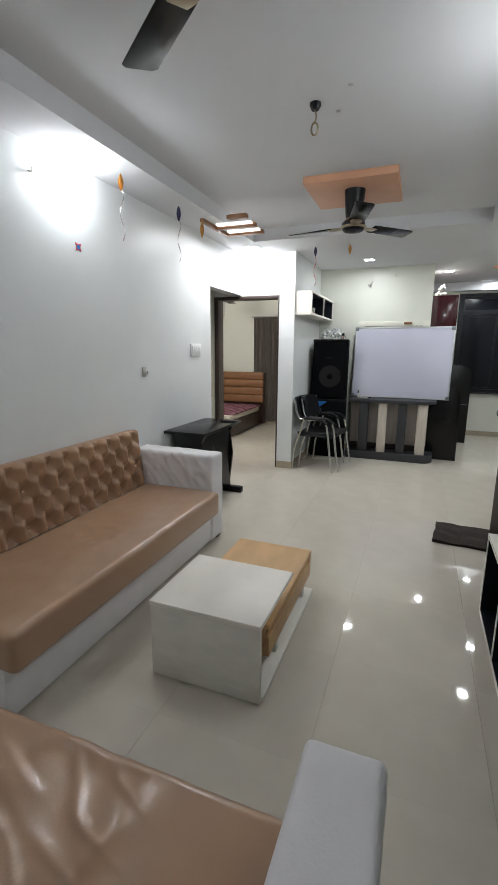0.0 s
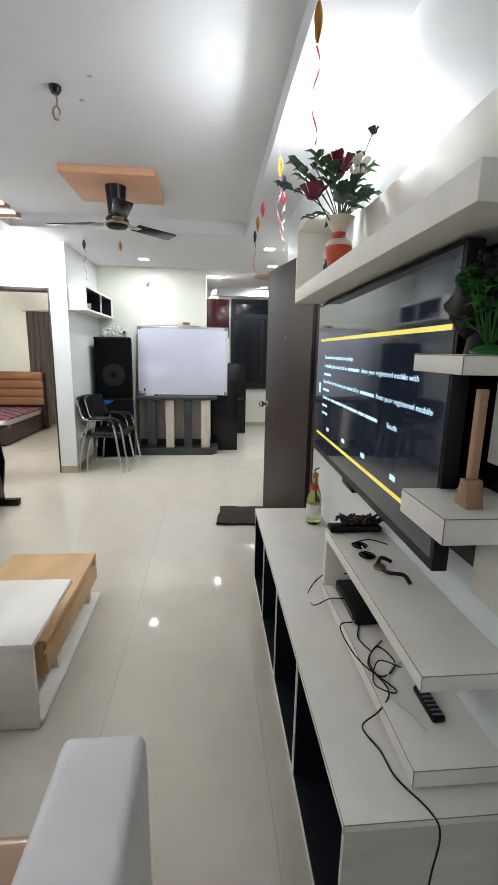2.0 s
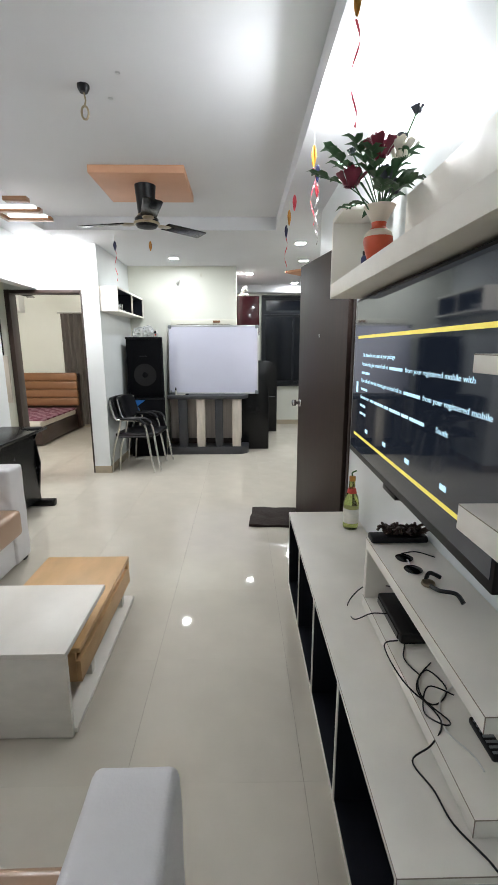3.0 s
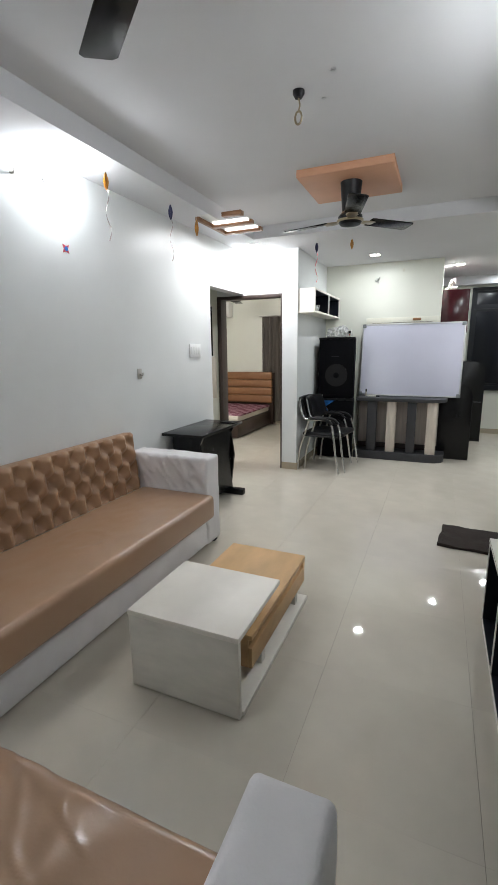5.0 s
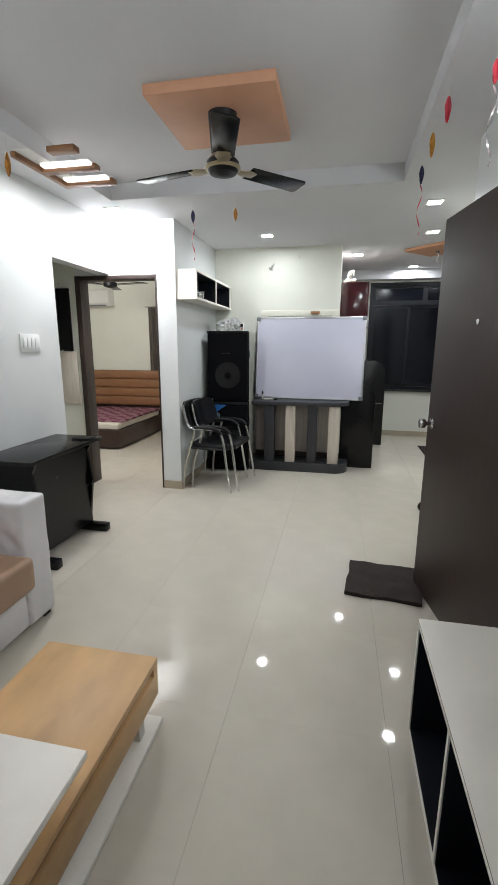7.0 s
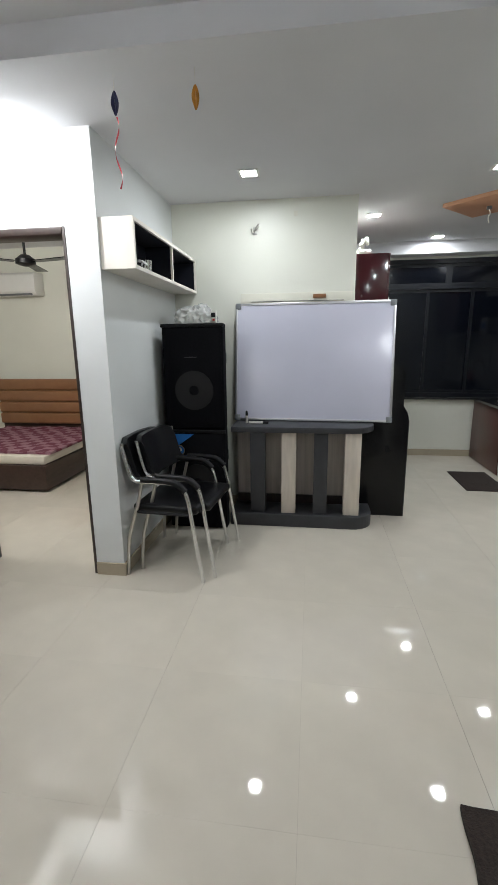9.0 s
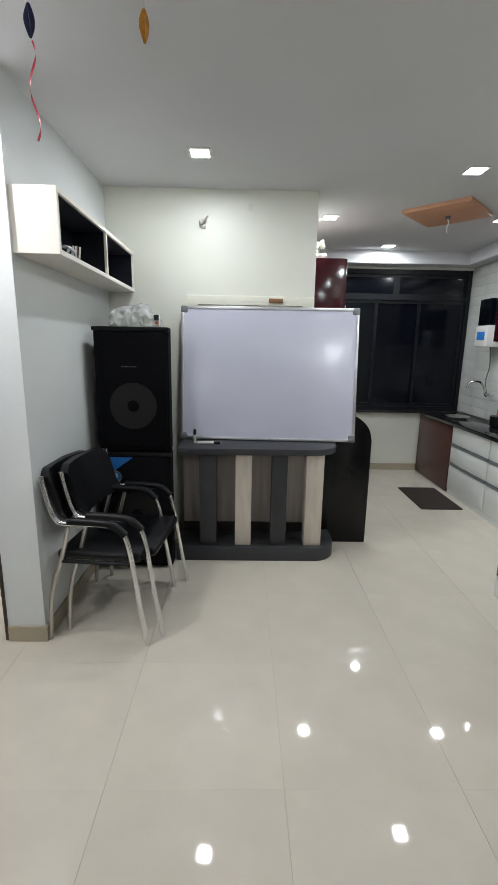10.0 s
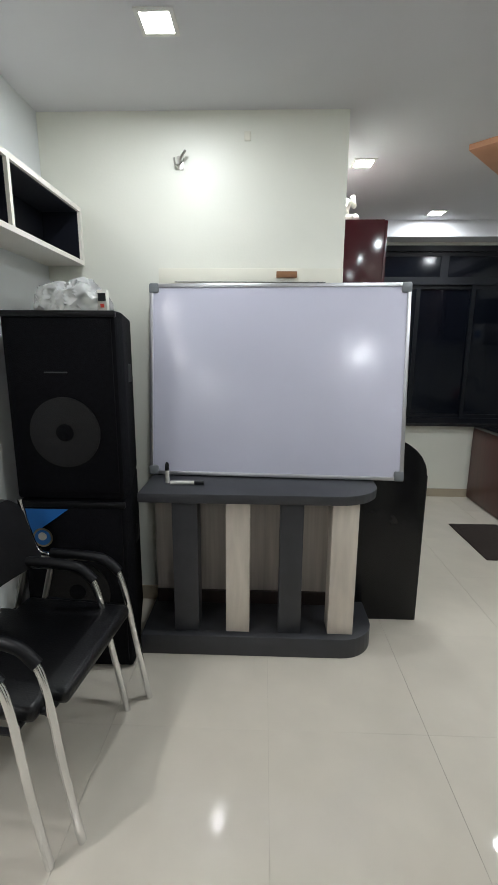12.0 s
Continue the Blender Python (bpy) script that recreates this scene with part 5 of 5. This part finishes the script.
# ---- bar console under the board ----
con = thing("bar_console", "dark grey console with rounded ends and alternating grey and oak posts", "console")
def rounded_slab(x0, x1, y0, y1, r, z0, z1):
    pts = [(x0, y0)]
    for k in range(9):
        a = radians(-90 + 90 * k / 8)
        pts.append((x1 - r + r * math.cos(a), y0 + r + r * math.sin(a)))
    pts += [(x1, y1), (x0, y1)]
    return prism(pts, "z", z0, z1, 0.004)
part("base", rounded_slab(-0.675, 0.425, 6.205, 6.60, 0.16, 0.0, 0.1), M_GREY, con)
part("top", rounded_slab(-0.66, 0.42, 6.20, 6.66, 0.2, 0.752, 0.795), M_GREY, con)
for x0, x1, m in ((-0.52, -0.405, M_GREY), (-0.277, -0.168, M_PALE), (-0.031, 0.073, M_GREY), (0.2, 0.318, M_PALE)):
    part("post", boxes((x0, x1, 6.245, 6.35, 0.1, 0.752), bevel=0.002), m, con)
part("back_panel", boxes((-0.66, 0.33, 6.50, 6.52, 0.1, 0.752)), M_BACK, con, "grey wood-grain back panel", smooth=False)
part("plinth_rail", boxes((-0.66, 0.33, 6.485, 6.499, 0.1, 0.17)), M_FRAME, con, smooth=False)
blk = thing("partition_panel", "black gloss panel with a rounded top corner on the floor", "panel", "black panels")
pts = [(0.268, 0), (0.705, 0)] + [(0.705 - 0.25 + 0.25 * math.cos(radians(a)), 0.80 + 0.2 * math.sin(radians(a))) for a in range(0, 91, 10)] + [(0.268, 1.0)]
part("board", prism(pts, "y", 6.525, 6.555, 0.002), M_BLACK_LAM, blk)
part("edge_strip", boxes((0.7055, 0.709, 6.526, 6.554, 0.002, 0.80)), M_BLACK, blk, smooth=False)
fr = thing("black_cabinet", "tall black cabinet with a rounded corner in the kitchen", "cabinet")
pts = [(0.268, 0), (0.93, 0)] + [(0.93 - 0.2 + 0.2 * math.cos(radians(a)), 1.05 + 0.15 * math.sin(radians(a))) for a in range(0, 91, 10)] + [(0.268, 1.2)]
part("body", prism(pts, "y", 7.84, 8.35, 0.004), M_BLACK_LAM, fr)
part("door_edge", boxes((0.3, 0.9, 7.832, 7.839, 0.6, 0.606)), M_CORNER, fr, smooth=False)

# ---- whiteboard leaning on the wall ----
board = thing("whiteboard", "large whiteboard with aluminium frame leaning on the console", "whiteboard")
W, Hh = 1.235, 0.925
part("sheet", boxes((0.012, W - 0.012, -0.006, 0.004, 0.012, Hh - 0.012)), M_SHEET, board, "white enamel writing surface", smooth=False)
part("frame", boxes((0.0, 0.018, -0.011, 0.012, 0.018, Hh - 0.018), (W - 0.018, W, -0.011, 0.012, 0.018, Hh - 0.018), (0.018, W - 0.018, -0.011, 0.012, 0, 0.018), (0.018, W - 0.018, -0.011, 0.012, Hh - 0.018, Hh), bevel=0.002), M_ALU, board)
for a in (0, W - 0.042):
    for b in (0, Hh - 0.042):
        part("corner_cap", boxes((a - 0.003, a + 0.045, -0.014, 0.014, b - 0.003, b + 0.045), bevel=0.008), M_CORNER, board, "grey plastic corner cap")
board.matrix_world = pose(-0.676, 6.495, 0.800, -7.2, 0, -2.6)
mk = thing("marker_pen", "black and white marker pen standing on the console", "pen", "marker pens")
part("barrel", lathe([(0.009, 0), (0.010, 0.002), (0.010, 0.06)], 12, (-0.56, 6.36, 0.796)), M_LABELW, mk)
part("cap", lathe([(0.0105, 0.0605), (0.009, 0.09), (0.003, 0.1)], 12, (-0.56, 6.36, 0.796)), M_BLACK, mk)
mk2 = thing("marker_pen", "black and white marker pen lying on the console", "pen", "marker pens")
part("barrel", tube([(-0.54, 6.33, 0.806), (-0.43, 6.335, 0.806)], 0.009, 10, 0), M_LABELW, mk2)
part("cap", tube([(-0.429, 6.335, 0.806), (-0.385, 6.336, 0.806)], 0.010, 10, 0), M_BLACK, mk2)

# strip and fittings on the wall above the board
strip = thing("wall_strip", "cream strip with a small wooden block above the whiteboard", "strip")
part("strip", boxes((-0.64, 0.264, 6.664, 6.68, 1.70, 1.80), bevel=0.002), M_PAPER, strip)
part("block", boxes((-0.06, 0.04, 6.652, 6.664, 1.755, 1.785), bevel=0.002), M_WOOD, strip, "small brown wooden block")
part("string", tube([(-0.56, 6.66, 1.735), (0.18, 6.66, 1.735)], 0.002, 5, 0), M_BLACK, strip)
hw = thing("wall_hook", "bent metal bracket on the dining wall", "hook")
part("plate", boxes((-0.535, -0.505, 6.674, 6.68, 2.24, 2.30), bevel=0.002), M_STEEL, hw)
part("arm", tube([(-0.52, 6.676, 2.27), (-0.515, 6.65, 2.28), (-0.49, 6.64, 2.31)], 0.006, 6), M_STEEL, hw)
part("arm", tube([(-0.52, 6.676, 2.27), (-0.54, 6.655, 2.255), (-0.545, 6.64, 2.28)], 0.005, 6), M_STEEL, hw)
single("wall_plug", boxes((-0.22, -0.19, 6.672, 6.68, 2.36, 2.40), bevel=0.003), M_PAPER, "small cream wall plug high on the wall", "plug")

# ---- visitor chairs ----
def visitor_chair():
    ch = thing("visitor_chair", "chrome tube visitor chair with black leatherette seat", "chair", "stacked visitor chairs")
    seat = boxes((-0.02, 0.40, 0.035, 0.485, 0.405, 0.455))
    bmesh.ops.bevel(seat, geom=list(seat.edges), offset=0.02, segments=3, affect="EDGES", profile=0.5)
    part("seat", seat, M_BLACK_LEATHER, ch)
    bm = bmesh.new()
    n = 12
    lo = []
    for s in (0, 1):
        for i in range(n + 1):
            t = i / n
            y = 0.03 + 0.46 * t
            bow = -0.035 * math.sin(math.pi * t)
            for zz, lean in ((0.60, 0.03), (0.66, 0.01), (0.80, -0.03), (0.86, -0.05)):
                corner = 0.03 if (i in (0, n)) else 0
                zv = zz + (corner if zz < 0.62 else -corner if zz > 0.84 else 0)
                lo.append(bm.verts.new((-0.015 + bow + lean + (0.035 if s else 0), y, zv)))
    def vv(s, i, k):
        return lo[(s * (n + 1) + i) * 4 + k]
    for i in range(n):
        for k in range(3):
            bm.faces.new((vv(0, i, k), vv(0, i + 1, k), vv(0, i + 1, k + 1), vv(0, i, k + 1)))
            bm.faces.new((vv(1, i, k), vv(1, i, k + 1), vv(1, i + 1, k + 1), vv(1, i + 1, k)))
        bm.faces.new((vv(0, i, 0), vv(1, i, 0), vv(1, i + 1, 0), vv(0, i + 1, 0)))
        bm.faces.new((vv(0, i, 3), vv(0, i + 1, 3), vv(1, i + 1, 3), vv(1, i, 3)))
    for i in (0, n):
        bm.faces.new([vv(0, i, k) for k in range(4)] + [vv(1, i, k) for k in (3, 2, 1, 0)])
    bmesh.ops.recalc_face_normals(bm, faces=bm.faces)
    part("backrest", bm, M_BLACK_LEATHER, ch)
    for y, o in ((0.0, -1), (0.52, 1)):
        part("arm_tube", tube([(-0.045, y, 0.84), (-0.04, y, 0.80), (-0.012, y, 0.68), (0.02, y, 0.622), (0.08, y, 0.612), (0.24, y, 0.612), (0.32, y, 0.587), (0.36, y, 0.50), (0.40, y + 0.01 * o, 0.24), (0.44, y + 0.015 * o, 0.0)], 0.0125, 10, 5), M_CHROME, ch, "bent chrome arm and front leg")
        pad = part("arm_pad", tube([(0.07, y, 0.624), (0.2, y, 0.624), (0.29, y, 0.612), (0.345, y, 0.565)], 0.019, 10, 5), M_BLACK, ch, "black arm pad")
        part("rear_leg", tube([(0.07, y, 0.60), (0.03, y, 0.45), (-0.03, y + 0.01 * o, 0.25), (-0.055, y + 0.015 * o, 0.0)], 0.011, 10, 4), M_STEEL, ch)
        part("side_rail", tube([(0.015, y, 0.42), (0.37, y, 0.42)], 0.010, 8, 0), M_BLACK, ch)
    part("cross_rail", tube([(0.36, 0.0, 0.41), (0.36, 0.52, 0.41)], 0.010, 8, 0), M_BLACK, ch)
    part("cross_rail", tube([(0.02, 0.0, 0.42), (0.02, 0.52, 0.42)], 0.010, 8, 0), M_BLACK, ch)
    return ch


chair = visitor_chair()
chair.matrix_world = pose(-1.124, 5.378, 0.0, 0, 0, -5)
other = copy_thing(chair, pose(-1.062, 5.455, 0.0, 0, 0, -6))

# ---- kitchen ----
kc = thing("kitchen_counter_cabinet", "white gloss drawer unit with grey handle profiles", "cabinet")
part("body", boxes((1.925, 2.36, 6.2, 7.765, 0.0, 0.705)), M_DRAWER, kc, smooth=False)
for y0, y1 in ((7.08, 7.76), (6.2, 7.06)):
    for z0, z1 in ((0.05, 0.30), (0.33, 0.50), (0.53, 0.70)):
        dr = part("drawer_front", boxes((1.905, 1.924, y0, y1, z0, z1), bevel=0.002), M_DRAWER, kc)
        part("handle_profile", boxes((1.900, 1.924, y0, y1, z1 + 0.001, z1 + 0.027)), M_CORNER, dr, "grey handle profile", smooth=False)
part("plinth", boxes((1.915, 1.924, 6.2, 7.765, 0.0, 0.045)), M_DRAWER, kc, smooth=False)
rc = thing("base_cabinet", "maroon base cabinet under the window end of the counter", "cabinet")
part("body", boxes((1.92, 2.36, 7.77, 8.605, 0.0, 0.705)), M_REDWOOD, rc, smooth=False)
part("door", boxes((1.903, 1.919, 7.775, 8.60, 0.01, 0.70), bevel=0.002), M_REDWOOD, rc)
single("worktop", boxes((1.88, 2.358, 6.15, 8.555, 0.706, 0.742), bevel=0.004), M_GRANITE, "polished black granite kitchen worktop", "worktop")
for x0, x1, y0, y1, z0, z1 in ((0.267, 0.585, 7.2, 8.3, 1.6, 2.165), (2.02, 2.358, 6.3, 7.42, 1.53, 2.2)):
    uc = thing("wall_cupboard", "maroon gloss kitchen wall cupboard", "cabinet", "kitchen wall cupboards")
    part("body", boxes((x0, x1, y0, y1, z0, z1), bevel=0.002), M_RED, uc)
    fx = x1 if x0 < 1 else x0
    sgn = 1 if x0 < 1 else -1
    for k in range(2):
        ya = y0 + 0.004 + k * (y1 - y0) / 2
        dr = part("door", boxes((min(fx, fx + sgn * 0.018) + 0.0005, max(fx, fx + sgn * 0.018), ya, ya + (y1 - y0) / 2 - 0.008, z0 + 0.003, z1 - 0.003), bevel=0.002), M_RED, uc)
        part("handle", boxes((fx + sgn * 0.018, fx + sgn * 0.03, ya + 0.03, ya + 0.045, z0 + 0.05, z0 + 0.2)) if sgn > 0 else boxes((fx - 0.03, fx - 0.018, ya + 0.03, ya + 0.045, z0 + 0.05, z0 + 0.2)), M_STEEL, dr, smooth=False)
bm = ball((0.37, 7.27, 2.185), 0.06, (1.3, 0.7, 0.55), 4)
ball((0.37, 7.27, 2.245), 0.045, (0.55, 0.5, 1.3), 4, bm)
ball((0.41, 7.26, 2.275), 0.03, (0.6, 0.5, 1.3), 3, bm)
for v in bm.verts:
    v.co += 0.022 * Vector((noise.noise(v.co * 22), noise.noise(v.co * 22 + Vector((3, 1, 0))), noise.noise(v.co * 20 + Vector((0, 4, 2)))))
    v.co.z = max(v.co.z, 2.166)
single("cloth_bundle", bm, M_LABELW, "white cloth bundle on top of the wall cupboard", "cloth")
pur = thing("water_purifier", "white and dark water purifier on the kitchen wall", "water purifier")
part("body", boxes((2.17, 2.356, 7.83, 8.07, 1.49, 1.70), bevel=0.012), M_AC, pur)
part("tank", boxes((2.18, 2.356, 7.84, 8.06, 1.702, 1.96), bevel=0.012), M_WINGLASS, pur, "dark translucent tank")
part("print", boxes((2.166, 2.169, 7.88, 8.02, 1.56, 1.64)), M_STICKER, pur, smooth=False)
part("hose", tube([(2.28, 7.95, 1.49), (2.3, 7.95, 1.3), (2.29, 7.97, 1.15), (2.31, 7.95, 1.0)], 0.006, 6), M_CORNER, pur)
tp = thing("kitchen_tap", "chrome wall-mounted kitchen tap with swan-neck spout", "tap")
part("spout", tube([(2.356, 7.9, 1.0), (2.27, 7.9, 1.0), (2.25, 7.9, 1.08), (2.2, 7.92, 1.14), (2.12, 7.95, 1.13), (2.1, 7.96, 1.07)], 0.011, 8), M_CHROME, tp)
part("handle", tube([(2.27, 7.9, 1.0), (2.27, 7.84, 1.03)], 0.009, 8, 0), M_CHROME, tp)
dt = thing("steel_plate", "pale steel plate lying on the worktop", "plate")
part("dish", lathe([(0.09, 0), (0.13, 0.012), (0.128, 0.015), (0.088, 0.004)], 28, (2.1, 8.1, 0.743)), M_STEEL, dt)
rk = thing("utensil_stack", "dark utensils with a red handle on the kitchen worktop", "utensils")
part("pot", lathe([(0.08, 0), (0.09, 0.01), (0.095, 0.1), (0.09, 0.1)], 20, (2.22, 7.5, 0.743)), M_BLACK, rk)
part("bottle", lathe([(0.035, 0.1), (0.04, 0.12), (0.035, 0.2), (0.012, 0.25)], 14, (2.22, 7.5, 0.743)), M_LABELR, rk, "red bottle")
km = single("kitchen_mat", boxes((1.44, 1.83, 7.24, 7.88, 0.0, 0.01), bevel=0.003), M_MAT, "dark brown mat on the kitchen floor", "mat")

# brown cabinet past the entrance and the stand beside it
cb = thing("tall_cabinet", "tall dark brown cabinet on a white plinth against the wall", "cabinet")
part("plinth", boxes((1.302, 1.33, 5.1, 5.80, 0.0, 0.13)), M_DRAWER, cb, smooth=False)
part("body", boxes((1.302, 1.339, 5.1, 5.80, 0.131, 2.0), bevel=0.002), M_DOOR, cb)
ft = thing("floor_stand", "thin steel stand with a round black foot", "stand")
part("foot", ball((1.05, 5.2, 0.045), 0.045, (1, 1, 1), 2), M_BLACK, ft)
part("pole", tube([(1.05, 5.2, 0.08), (1.07, 5.2, 0.3), (1.09, 5.21, 0.7)], 0.01, 8, 4), M_STEEL, ft)

# ---- floor tiles, 0.6 m, and kitchen wall tiles ----
tile = mesh_of("tile", boxes((0.0006, 0.5994, 0.0002, 0.5998, -0.004, 0.0)), M_TILE)
for i in range(-8, 5):
    for j in range(-4, 12):
        x, y = -0.08 + 0.6 * i, 1.6 + 0.6 * j
        if x < -4.9 or x > 2.5 or y > 8.7 or (x < -2.7 and y < 3.9) or (x > 1.1 and y < 2.5):
            continue
        ob = new("tile", tile)
        ob.parent, ob.location = FLOOR, (x, y, 0)
wtile = mesh_of("tile", boxes((-0.006, 0.0, 0.002, 0.298, 0.002, 0.098)), M_WTILE)
KW = bpy.data.objects["wall_kitchen_side"]
for i in range(8):
    for j in range(16):
        ob = new("tile", wtile)
        ob.parent, ob.location = KW, (2.36, 6.22 + 0.3 * i, 0.745 + 0.1 * j)
